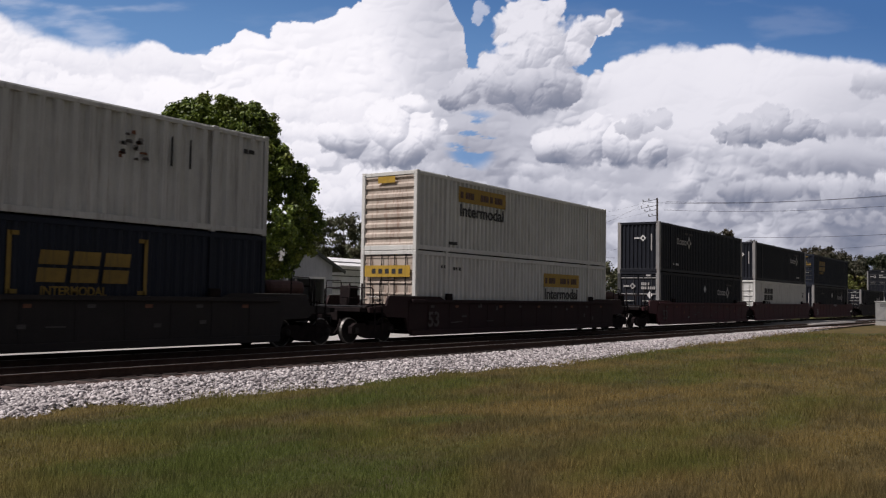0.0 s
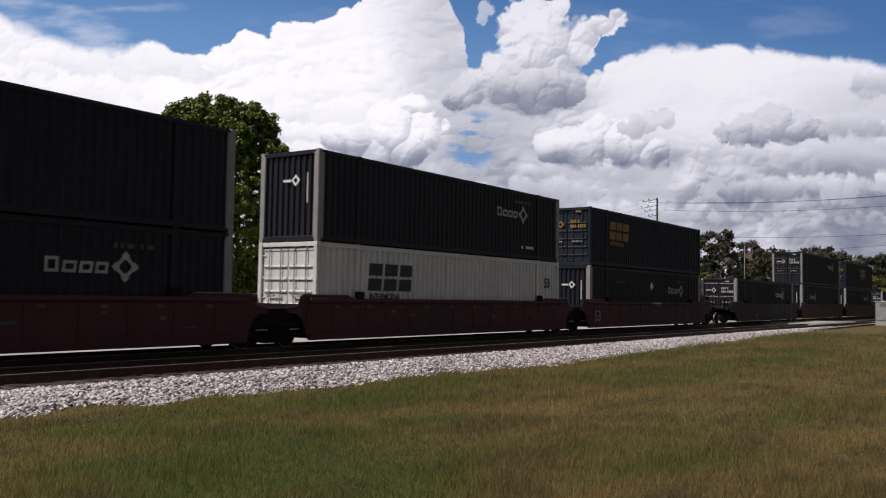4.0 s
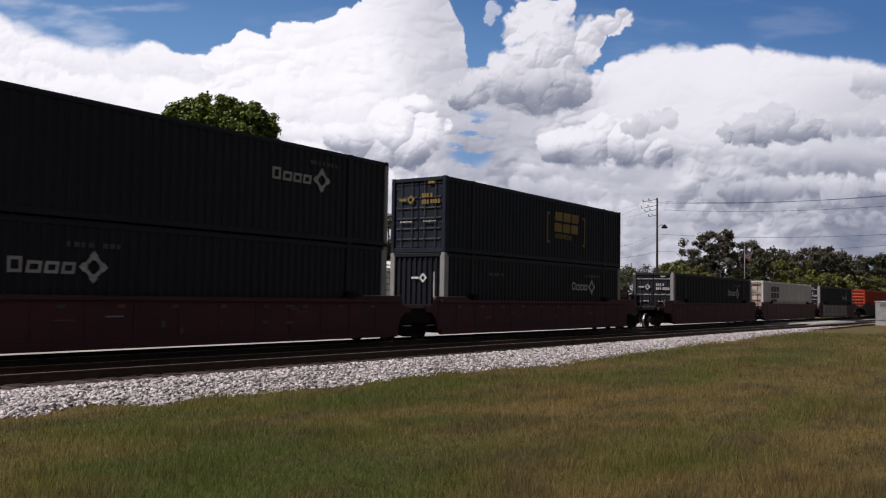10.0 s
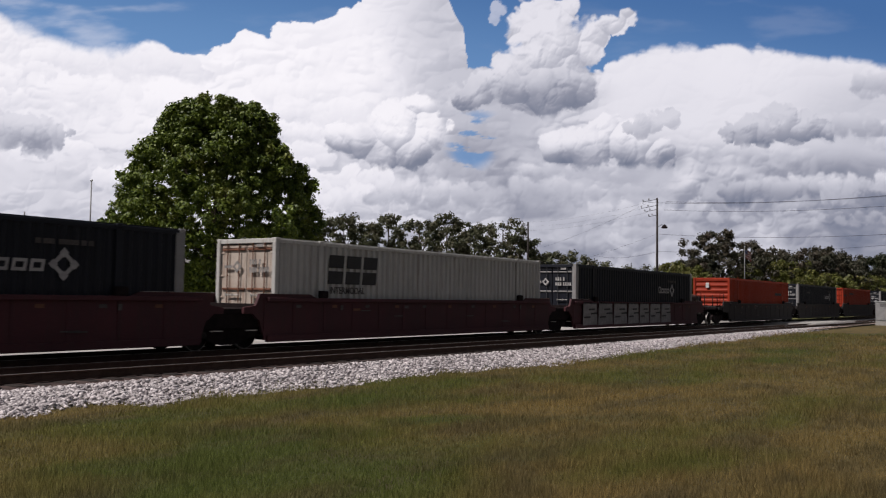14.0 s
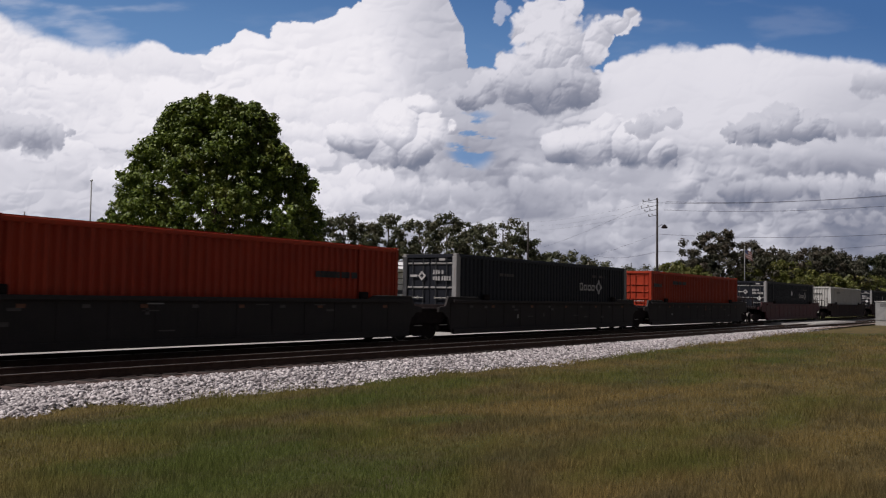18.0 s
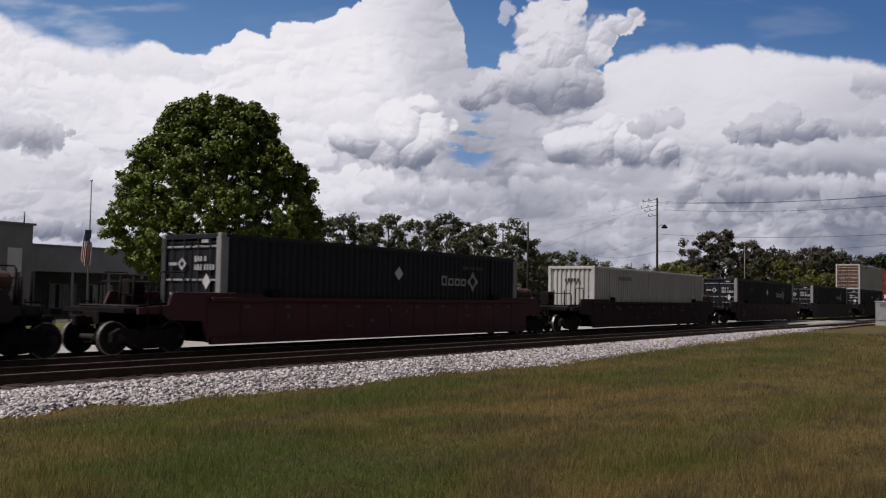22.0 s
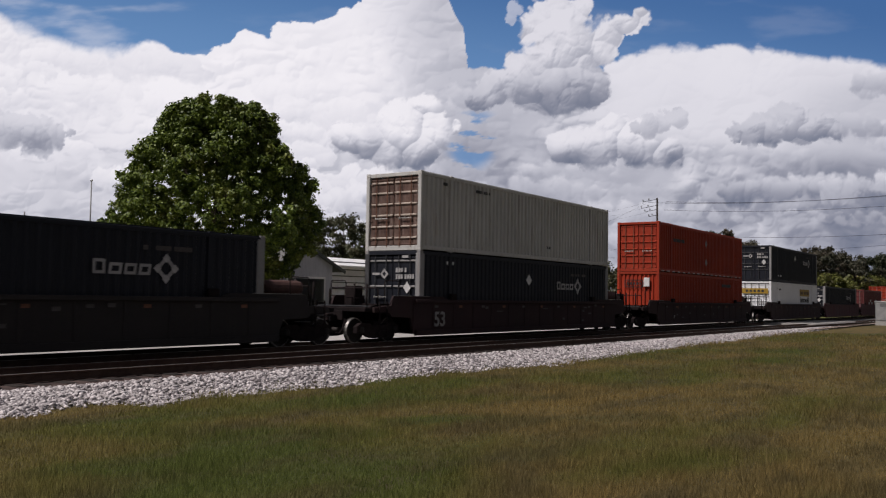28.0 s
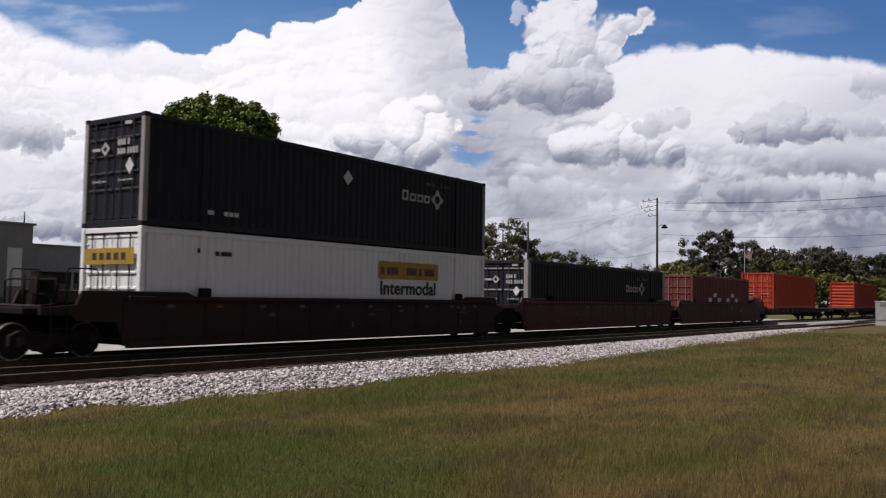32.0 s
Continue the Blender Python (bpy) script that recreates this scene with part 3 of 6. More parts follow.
def build_sky():
    step, u0, v0 = 0.125, -60.0, -7.0
    u, v = np.meshgrid(np.arange(u0, 60, step), np.arange(v0, 34, step))
    wu, wv = u + 2.2 * (fbm(u, v, 5, 5, 11) - 0.5), v + 2.2 * (fbm(u, v, 5, 5, 23) - 0.5)
    puff = fbm(wu * 0.85, wv * 1.15, 3.2, 6, 3, True, 0.52)
    soft = fbm(wu, wv, 12, 6, 7)
    # the upper edge of the great bank of cloud
    edge_u = [-60, -50.2, -46.3, -41.8, -37.4, -32.6, -30.3, -28.1, -24.9, -23.8, -22.3, -20.4, -18.2, -14.3, -13.1, -10.5, -9.5, -8.6, 0, 1, 2, 2.5, 2.8, 16.4, 19.6, 23.4, 26.6, 29.2, 33, 34.9, 39.4, 45.8, 50, 60]
    edge_v = [27, 26.1, 24.7, 23.2, 22.5, 23.1, 22.3, 21.6, 22.8, 24.1, 24.6, 23.9, 25.2, 25.3, 26.3, 27.3, 28.2, 29.5, 29.5, 27.6, 25.3, 22.6, 20.4, 19.9, 21.2, 22.6, 23, 22.5, 23.2, 22.5, 22.3, 21.5, 20.6, 20]
    edge = np.interp(u + 1.1 * (puff - 0.62) + 0.35 * (wu - u), edge_u, edge_v) + 1.7 * (puff - 0.63) + 0.35 * (wv - v)
    wisp = 0.12 + 0.40 * ease(u, 14, 26) + 0.9 * ease(np.abs(u + 43), 13, 5)
    cover = ease(edge - v, -wisp, wisp)
    thin = ease(fbm(u * 0.45, v * 1.8, 5, 6, 41), 0.56, 0.85)
    cover = np.maximum(cover, (0.08 + 0.3 * ease(u, -20, -45)) * thin)
    # soft light and shade over the whole bank, by billows that face the sun or turn from it
    knobs = fbm(wu * 0.8, wv * 1.15, 4.6, 3, 3, True, 0.45)
    rise = 2.0 * knobs + 4.0 * fbm(wu, wv, 13, 3, 7, False, 0.4)
    gv, gu = np.gradient(rise, step, step)
    lit = ease((0.42 * gu - 0.80 * gv + 0.42) / np.sqrt(1 + gu * gu + gv * gv), -0.3, 0.85)
    lit = np.clip(lit + 0.5 * (knobs - 0.62) + 0.5 * (puff - 0.62), 0, 1)
    west = ease(u, 2, -12)
    calm = ease(u, 15, 20) * ease(v + 0.10 * u, 12.5, 16.5)
    swing = (0.27 - 0.10 * west) * (1 - 0.85 * calm) * (0.35 + 0.65 * ease(soft, 0.38, 0.6))
    high = 0.750 + 0.225 * west + 0.04 * calm - 0.07 * ease(v, 9, 2) + 0.05 * ease(v, 15, 22) - 0.16 * west * ease(v, 17, 5) - 0.06 * west * ease(u, -28, -50) - 0.17 * ease(u, 34, 48) * ease(v, 22, 17)
    tone = high - swing * (1 - lit) - (0.20 - 0.13 * west) * ease(soft, 0.56, 0.40) * (1 - calm)
    low = ease(v, 17, 9)
    tone = tone - (0.20 - 0.06 * west) * low * ease(fbm(wu * 0.5, wv * 1.25, 6, 5, 77), 0.48, 0.66) * (1 - 0.8 * calm)
    rnd = random.Random(21)

    def lay(cu, base, half, tall, white, grey, solid, seed):
        i0, i1 = max(int((base - 2.5 - v0) / step), 0), max(int((base + tall + 2.5 - v0) / step), 0)
        j0, j1 = max(int((cu - half * 1.5 - 1 - u0) / step), 0), max(int((cu + half * 1.5 + 1 - u0) / step), 0)
        w = (slice(i0, i1), slice(j0, j1))
        if min(u[w].shape, default=0) < 4:
            return
        d, face, foot = heap(u[w], v[w], lobes_in(rnd, cu, base, half, tall), base, seed, 0.42 * tall + 0.5)
        up = ease((v[w] - base) / tall + 0.5 * (soft[w] - 0.5), 0.0, 0.75)
        shade = white - (white - grey) * (0.75 * (1 - up) + (0.55 if cu < -4 else 0.36) * (1 - face))
        fill = ease(d, 0.0, 0.30 if cu < -4 else 0.75) * foot * solid
        tone[w] = tone[w] * (1 - fill) + np.clip(shade, 0, 1) * fill

    for k in range(95):
        cu, base = rnd.uniform(-60, 60), 21.0 - 20.5 * (k / 94) ** 0.8
        tall = rnd.uniform(1.6, 4.2) * (0.55 + 0.035 * base)
        half = tall * rnd.uniform(0.9, 1.8) * (1.0 + 1.8 * ease(np.float64(base), 10, 2))
        if 15 < cu < 47 and base > 7.5 or 0 < cu < 7 and base > 8:
            continue
        left = cu < -6
        white = (1.0 if left else 0.84) - 0.10 * (base < 6)
        lay(cu, base, half, tall, white, white - (0.20 if left else 0.40) * rnd.uniform(0.6, 1.3), rnd.uniform(0.45, 0.8) * (1.0 if left else 0.72), 200 + 13 * k)
    for k, row in enumerate(HEAPS):
        lay(*row, 900 + 17 * k)
    # the small clear hole, crossed by streaks
    hole = np.exp(-((u - 3.4 - 0.12 * (v - 12)) / 2.7) ** 2 - ((v - 12.3) / 3.2) ** 2) 
    hole = hole * (0.05 + 1.6 * ease(fbm(u * 0.30, v * 1.3, 1.5, 6, 61, rough=0.6), 0.42, 0.62))
    cover = cover * (1 - 0.85 * ease(hole, 0.22, 0.95))
    backdrop = sky_sheet("backdrop", u, v, tone, cover, 3200, M_SKY, height=ease(v + 0.12 * u, 16, 34))
    tagged(backdrop, "blue summer sky behind a bank of white cumulus cloud", "sky", kind="structure")


def puff_cloud(name, lobes, base, radius, seed, grey=0.42, white=0.98, rag=0.6, body=1.0, grain=1.9, label=""):
    """A cloud of its own that drifts: lobes (aside, up, radius) over a flatter grey underside."""
    lo_u, hi_u = min(a - r for a, b, r in lobes) - 2.5, max(a + r for a, b, r in lobes) + 2.5
    lo_v, hi_v = min(b - r for a, b, r in lobes) - 2.5, max(b + r for a, b, r in lobes) + 2.5
    u, v = np.meshgrid(np.arange(lo_u, hi_u, 0.11), np.arange(lo_v, hi_v, 0.11))
    d, lit, foot = heap(u, v, lobes, base, seed, grain, rag)
    cover = ease(d, -0.05, 0.14 + 0.6 * fbm(u, v, 3, 4, seed + 3) ** 1.5) * (0.15 + 0.85 * foot) * ease(v + 2.2 * (fbm(u * 0.6, v, 2.6, 5, seed + 17) - 0.5), base - 1.4, base + 0.5)
    up = ease((v - base) / (hi_v - 2.5 - base) + 0.35 * (fbm(u, v, 4, 4, seed + 5) - 0.5), 0.0, 0.55)
    tone = white - (white - grey) * (0.70 * (1 - up) + 0.55 * (1 - lit)) + 0.05
    ob = sky_sheet(name, u, v, tone, cover * body, radius, M_CLOUD, trim=True)
    return tagged(ob, label, "cloud", "drifting clouds")


build_sky()
CLOUDS = [
    (puff_cloud("cloud", [(9.3, 26.3, 2.8), (12.0, 27.3, 1.8), (7.6, 24.8, 2.6), (10.9, 23.4, 4.0), (9.0, 21.4, 3.2), (12.4, 21.4, 3.0), (14.6, 22.0, 2.2), (18.6, 26.6, 1.5), (17.2, 25.2, 1.7), (15.2, 23.8, 2.2), (3.0, 18.0, 2.3), (6.6, 18.8, 3.2), (10.6, 18.8, 4.0), (13.0, 18.4, 2.6), (0.8, 17.6, 1.6)],
                15.2, 3000, 5, 0.16, 0.74, 0.7, 1.0, 2.2, label="towering cumulus cloud with a grey flat underside"), 3.5),
    (puff_cloud("cloud", [(4.3, 27.2, 1.0), (4.0, 26.2, 0.7)], 24, 2980, 15, 0.60, 0.78, 1.2, 0.5, 1.2, label="small torn scrap of white cloud"), 4.4),
    (puff_cloud("cloud", [(-3.4, 16.0, 2.2), (-6.2, 13.8, 3.2), (-9.8, 12.2, 2.6), (-2.6, 13.0, 2.4), (-12.2, 12.2, 1.7), (-4.6, 11.6, 2.8), (-7.8, 11.0, 2.6)], 9.2, 3060, 25, 0.08, 0.94, 0.7, 0.88, 2.0,
                label="heaped white cumulus cloud with a soft grey base"), 1.7),
    (puff_cloud("cloud", [(15.6, 11.3, 3.0), (20.2, 11.3, 2.8), (23.4, 10.6, 2.2), (12.6, 11.8, 2.4), (17.4, 13.2, 1.9)], 9.4, 3040, 35, 0.12, 0.84, 0.6, 0.92, 1.8,
                label="low white cloud with a grey base"), 1.9),
    (puff_cloud("cloud", [(33.9, 13.0, 1.8), (37.8, 14.4, 2.4), (40.4, 14.0, 2.0), (31.5, 12.6, 1.2), (36, 13.4, 2.0), (42.2, 13.2, 1.4)], 11.7, 3020, 45, 0.06, 0.60, 0.75, 0.92, 1.6,
                label="grey cloud with ragged edges"), 1.7),
    (puff_cloud("cloud", [(21.6, 13.8, 1.4), (24.6, 14.9, 1.3), (23.2, 14.2, 1.2), (19.8, 13.6, 0.9)], 12.8, 3010, 55, 0.32, 0.62, 0.9, 0.8, 1.3,
                label="thin torn grey cloud"), 1.9),
]

# ---- ground, tracks, road crossing ----
TRACK_Y = 20.18
SIDE_Y, SIDE_TURN = 16.80, -1.4


def plain(name, x0, x1, y0, y1, z, thick, material, label, category):
    ob = piece(name, boxes(name, [(0, 0, -thick / 2, x1 - x0, y1 - y0, thick)]), material, at=((x0 + x1) / 2, (y0 + y1) / 2, z))
    return tagged(ob, label, category, kind="structure")


def build_ground():
    n, reach = 40, 4200.0
    ticks = [math.copysign((abs(i) / (n / 2)) ** 3 * reach, i) for i in range(-n // 2, n // 2 + 1)]
    verts = [(x + 40, y, 0.0) for y in ticks for x in ticks]
    k = len(ticks)
    faces = [(j * k + i, j * k + i + 1, (j + 1) * k + i + 1, (j + 1) * k + i) for j in range(k - 1) for i in range(k - 1)]
    tagged(piece("ground", mesh_of("ground", verts, faces), M_GRASS, at=(0, 0, GROUND)), "patchy mown summer grass, green going brown", "ground", kind="structure")


build_ground()
plain("yard", -60, 74, 24.3, 36.5, GROUND + 0.05, 0.3, M_GRAVEL, "pale sunlit gravel beyond the tracks", "ground")
plain("road", -60, 400, 50, 57, GROUND + 0.02, 0.3, M_ASPHALT, "worn grey asphalt road in front of the buildings", "road")
plain("verge", 74.1, 400, 24.3, 36.6, GROUND + 0.014, 0.3, M_FARGRASS, "rough green verge behind the tracks", "grass")
plain("verge", -60, 400, 36.6, 50, GROUND + 0.014, 0.3, M_FARGRASS, "rough green verge round the tree and the garage", "grass")
plain("verge", -90, 400, 57, 160, GROUND + 0.012, 0.3, M_FARGRASS, "rough grass round the far buildings", "grass")


def grass_line(x):
    """Where the grass meets the ballast, uneven along the track."""
    base = np.interp(x, [5, 8, 8.7, 9.3, 9.75, 10.1, 10.6, 13, 15, 17, 18.7, 19.5, 21.2, 23, 27, 31, 37, 48, 55, 68, 80],
                     [13.3, 13.25, 13.8, 13.55, 12.75, 12.8, 13.2, 12.85, 12.7, 13.0, 13.15, 12.45, 12.8, 12.25, 12.65, 12.75, 13.4, 13.6, 14.1, 14.3, 15.0])
    return base + 0.30 * (smooth_noise(x * 1.7, x * 0.0, 3) - 0.5) + 0.26 * (smooth_noise(x * 5.0, x * 0.0, 9) - 0.5)


def bed(name, sections, material, label, x0=-70.0, x1=300.0, step=2.0, jag=0.0):
    """A strip along the tracks whose cross-section is given by (y, z); its first edge may wander."""
    rnd = random.Random(4)
    xs = np.arange(x0, x1 + step, step)
    verts, faces, n = [], [], len(sections)
    for x in xs:
        verts += [(x, float(grass_line(x)) - 0.12 + 0.1 * rnd.uniform(-1, 1) if i == 0 and jag else y, z) for i, (y, z) in enumerate(sections)]
    for i in range(len(xs) - 1):
        faces += [(i * n + j, i * n + j + 1, (i + 1) * n + j + 1, (i + 1) * n + j) for j in range(n - 1)]
        faces.append(((i + 1) * n, (i + 1) * n + n - 1, i * n + n - 1, i * n))
    return tagged(piece(name, mesh_of(name, verts, faces), material), label, "ballast", kind="structure")


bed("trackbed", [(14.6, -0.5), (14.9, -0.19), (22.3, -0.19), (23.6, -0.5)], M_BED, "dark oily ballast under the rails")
bed("track_gap", [(17.65, -0.4), (17.8, -0.168), (18.7, -0.165), (18.85, -0.4)], M_GRAVEL, "pale ballast between the two tracks")
bed("ballast_shoulder", [(12.55, -0.375), (14.45, -0.215), (14.8, -0.19), (15.1, -0.185), (15.1, -0.5)], M_BALLAST, "crushed stone ballast shoulder, darkened for the dirt and shade between its stones", -70, 92, 0.2, 0.75)

bed("soil_apron", [(14.2, -0.26), (14.6, -0.176), (16.2, -0.17), (16.2, -0.5)], M_SOIL, "tan gravelly soil beside the road crossing", 63, 100, 0.5)

RAIL = [(-0.07, -0.17), (0.07, -0.17), (0.07, -0.155), (0.012, -0.14), (0.012, -0.045), (0.036, -0.035), (0.036, -0.006), (0.028, 0.0), (-0.028, 0.0), (-0.036, -0.006), (-0.036, -0.035), (-0.012, -0.045), (-0.012, -0.14), (-0.07, -0.155)]
ME_RAIL = prism("rail", RAIL, 360.0, "x")
ME_HEAD = boxes("railhead", [(0, 0, 0.0015, 360, 0.052, 0.003)])
ME_TIE = boxes("sleeper", [(0, 0, -0.262, 0.23, 2.6, 0.18)], 0.012)


def railway(y, turn, x_mid, first, count, label):
    track = thing("railway_track", (x_mid, y, 0), turn, label, "railway track", "railway tracks", "structure")
    for s in (-1, 1):
        rail = piece("rail", ME_RAIL, M_RAIL, track, (110, s * 0.755, 0))
        piece("railhead", ME_HEAD, M_RAILTOP, rail, label="polished running face")
    rnd = random.Random(int(y))
    for i in range(count):
        x = first + i * 0.5
        piece("sleeper", ME_TIE, M_TIE, track, (x + rnd.uniform(-0.03, 0.03), rnd.uniform(-0.05, 0.05), rnd.uniform(-0.012, 0.008)), (0, 0, rnd.uniform(-1.2, 1.2)))
    return track


railway(TRACK_Y, 0, 20, -14, 190, "railway track under the train, dark timber sleepers and worn rails")
railway(SIDE_Y, SIDE_TURN, 15, -12, 108, "empty siding track with rusty rails on dark sleepers")
# ---- the train: how far it has run at each second ----
RUN = [0.03, 11.80, 23.85, 35.93, 48.16, 60.49, 72.87, 85.42, 98.07, 110.89, 123.83, 136.65, 149.67, 162.71, 175.90, 189.27, 202.65, 216.12, 229.71, 243.31,
       256.90, 270.81, 284.74, 298.76, 312.88, 327.03, 341.32, 355.70, 370.13, 384.72, 399.55, 414.33, 429.17]
FRONTS = [1.94, 25.36, 48.81, 68.35, 87.81, 111.77, 131.36, 150.96, 174.91, 194.34, 214.01, 237.88, 257.65, 277.30, 301.12, 324.90, 348.42, 372.00, 395.72,
          418.88, 442.96, 462.65, 481.60, 502.0, 536.0]
HALF = 8.075
LOW_Z, TOP_Z = 0.36, 3.27
MOVING, WHEELS, CARS = [], [], []


def corrugated(name, length, height, pitch, depth, axis="x"):
    """A pressed sheet with trapezoid ribs, closed by a flat back; it faces -y (axis x) or -x (axis y)."""
    n = int(length / pitch)
    xs, ds = [-length / 2], [0.0]
    for i in range(n):
        a = -length / 2 + (i + 0.5) * length / n
        w = length / n
        xs += [a - 0.34 * w, a - 0.16 * w, a + 0.16 * w, a + 0.34 * w]
        ds += [0.0, depth, depth, 0.0]
    xs.append(length / 2), ds.append(0.0)
    k = len(xs)
    rows = [(z, d) for z in (0.0, height) for d in (0, 1)]
    verts = []
    for z in (0.0, height):
        verts += [(x, d, z) for x, d in zip(xs, ds)] + [(x, depth + 0.03, z) for x in xs]
    if axis == "y":
        verts = [(d, -x, z) for x, d, z in verts]
    if axis == "z":
        verts = [(d, z - height / 2, x + length / 2) for x, d, z in verts]
    faces = []
    for i in range(k - 1):
        faces += [(i, i + 1, 2 * k + i + 1, 2 * k + i), (k + i + 1, k + i, 3 * k + i, 3 * k + i + 1)]
        faces += [(2 * k + i, 2 * k + i + 1, 3 * k + i + 1, 3 * k + i), (i + 1, i, k + i, k + i + 1)]
    faces += [(0, 2 * k, 3 * k, k), (k - 1, 2 * k - 1, 4 * k - 1, 3 * k - 1)]
    return mesh_of(name, verts, faces)


ME_NOSE = corrugated("nose_wall", 2.25, 2.55, 0.235, 0.06, "y")
ME_NOSE_FLAT = corrugated("nose_wall", 2.55, 2.25, 0.33, 0.055, "z")
ME_POST = boxes("corner_post", [(0, 0, 1.45, 0.16, 0.16, 2.68)], 0.015)
ME_WIDEPOST = boxes("corner_post", [(0, 0, 1.45, 0.28, 0.22, 2.70)], 0.02)
ME_LIFTPOST = boxes("lifting_post", [(0, 0, 1.45, 0.20, 0.05, 2.66)], 0.01)
ME_CAST = boxes("corner_casting", [(0, 0, 0, 0.18, 0.17, 0.12)], 0.012)
ME_SILL = boxes("end_sill", [(0, 0, 0, 0.10, 2.3, 0.18)], 0.012)
ME_HEADER = boxes("end_header", [(0, 0, 0, 0.10, 2.3, 0.14)], 0.012)
ME_DOOR = boxes("door", [(0, 0, 1.28, 0.05, 1.08, 2.52)] + [(-0.035, 0, z, 0.03, 1.04, 0.05) for z in (0.06, 2.48)], 0.006)
ME_DOORBAR = prism("door_rib", [(-0.03, -0.02), (-0.03, 0.02), (0.02, 0.04), (0.02, -0.04)], 1.0, "y")
ME_ROD = lathe("lock_rod", [(0.019, 0.0), (0.019, 2.62)], 8, "z")
ME_HANDLE = boxes("rod_handle", [(0, 0, 0, 0.03, 0.30, 0.035), (0, 0.13, 0.0, 0.05, 0.05, 0.09)], 0.006)
ME_HINGE = boxes("hinge", [(0, 0, 0, 0.04, 0.16, 0.05)], 0.006)
SHELLS = {}


def shell(length, wide, deep):
    """The long members of a container of that length, made once."""
    if (length, wide, deep) not in SHELLS:
        roof = corrugated("roof", length - 0.3, 2.45, 0.42, 0.02)
        roof.transform(pose(0, 0, 0, 90, 0, 0))
        SHELLS[length, wide, deep] = (corrugated("side_panel", length - 0.4, 2.62, 0.42 if wide else 0.29, deep),
                                boxes("top_rail", [(0, 0, 0, length - 0.3, 0.07, 0.12)], 0.012), boxes("bottom_rail", [(0, 0, 0, length - 0.3, 0.08, 0.16)], 0.012), roof,
                                boxes("floor_frame", [(0, 0, 0.10, length - 0.25, 2.4, 0.12)] + [((i - 9.5) * length / 20.4, 0, 0.03, 0.12, 2.4, 0.06) for i in range(20)]))
    return SHELLS[length, wide, deep]


def door_end(box, at_x, facing, paint, bars, trim=None, rods=None):
    """Two doors with ribs, lock rods, handles and hinges. facing: -1 looks ahead along the train, 1 behind."""
    for s in (-1, 1):
        door = piece("door", ME_DOOR, paint, box, (at_x, s * 0.555, 0.17), (0, 0, 0 if facing < 0 else 180))
        for z in bars:
            piece("door_rib", ME_DOORBAR, trim or paint, door, (-0.04, 0, z))
        for y in (-0.27, 0.24):
            piece("lock_rod", ME_ROD, rods or trim or M_ROD, door, (-0.085, y, -0.04))
        for y, z in ((-0.15, 1.02), (0.12, 1.02)):
            piece("rod_handle", ME_HANDLE, M_ROD, door, (-0.10, y, z))
        for z in (0.25, 0.95, 1.6, 2.3):
            piece("hinge", ME_HINGE, paint, door, (-0.03, s * 0.53 * (1 if facing < 0 else -1), z))


def container(label, paint, front="door", wide=False, posts=None, post_paint=None, bars=(0.35, 0.75, 1.15, 1.55, 1.95), door_paint=None, trim=None, rods=None, length=16.15, deep=0.0):
    """A container 2.59 wide and 2.90 high; front is the end that leads."""
    box = thing("shipping_container", (0, 0, 0), 0, label, "shipping container", "containers on the train")
    post_paint = post_paint or paint
    half = length / 2
    side, top_rail, low_rail, roof, floor = shell(length, wide, deep or 0.04 if deep or paint in (M_NAVY, M_BLUEGREY, M_CLEAN) else 0.085 if wide else 0.07)
    for s in (-1, 1):
        piece("side_panel", side, paint, box, (0, s * 1.27, 0.16), (0, 0, 0 if s < 0 else 180))
        piece("top_rail", top_rail, paint, box, (0, s * 1.245, 2.805))
        piece("bottom_rail", low_rail, paint, box, (0, s * 1.245, 0.115))
        for x in (-6.1, 6.1) if half > 6.5 else ():
            piece("lifting_post", ME_LIFTPOST, paint, box, (x, s * 1.262, 0))
            for z in (0.06, 2.845):
                piece("corner_casting", ME_CAST, paint, box, (x, s * 1.214, z))
        for e in (-1, 1):
            if posts:
                piece("corner_post", ME_WIDEPOST, post_paint if s < 0 or front != "door" or e > 0 else M_BAR, box, (e * (half - 0.14), s * 1.186, 0), label="pale galvanised corner post")
            else:
                piece("corner_post", ME_POST, post_paint, box, (e * (half - 0.08), s * 1.215, 0))
            for z in (0.06, 2.845):
                piece("corner_casting", ME_CAST, post_paint if posts else paint, box, (e * (half - 0.09), s * 1.21, z))
    piece("roof", roof, paint, box, (0, 1.225, 2.85))
    piece("floor_frame", floor, M_STEEL, box)
    for e in (-1, 1):
        piece("end_sill", ME_SILL, paint, box, (e * (half - 0.07), 0, 0.09))
        piece("end_header", ME_HEADER, paint, box, (e * (half - 0.07), 0, 2.82))
    fe = -half + 0.10
    if front == "door":
        door_end(box, fe, -1, door_paint or paint, bars, trim, rods)
    elif front == "nose":
        piece("nose_wall", ME_NOSE, door_paint or paint, box, (fe - 0.05, 0, 0.18))
    else:
        piece("nose_wall", ME_NOSE_FLAT, door_paint or paint, box, (fe - 0.06, 0, 0.18))
    if front == "door":
        piece("nose_wall", ME_NOSE, paint, box, (-fe + 0.05, 0, 0.18), (0, 0, 180))
    else:
        door_end(box, -fe, 1, paint, (0.75, 1.6))
    return box


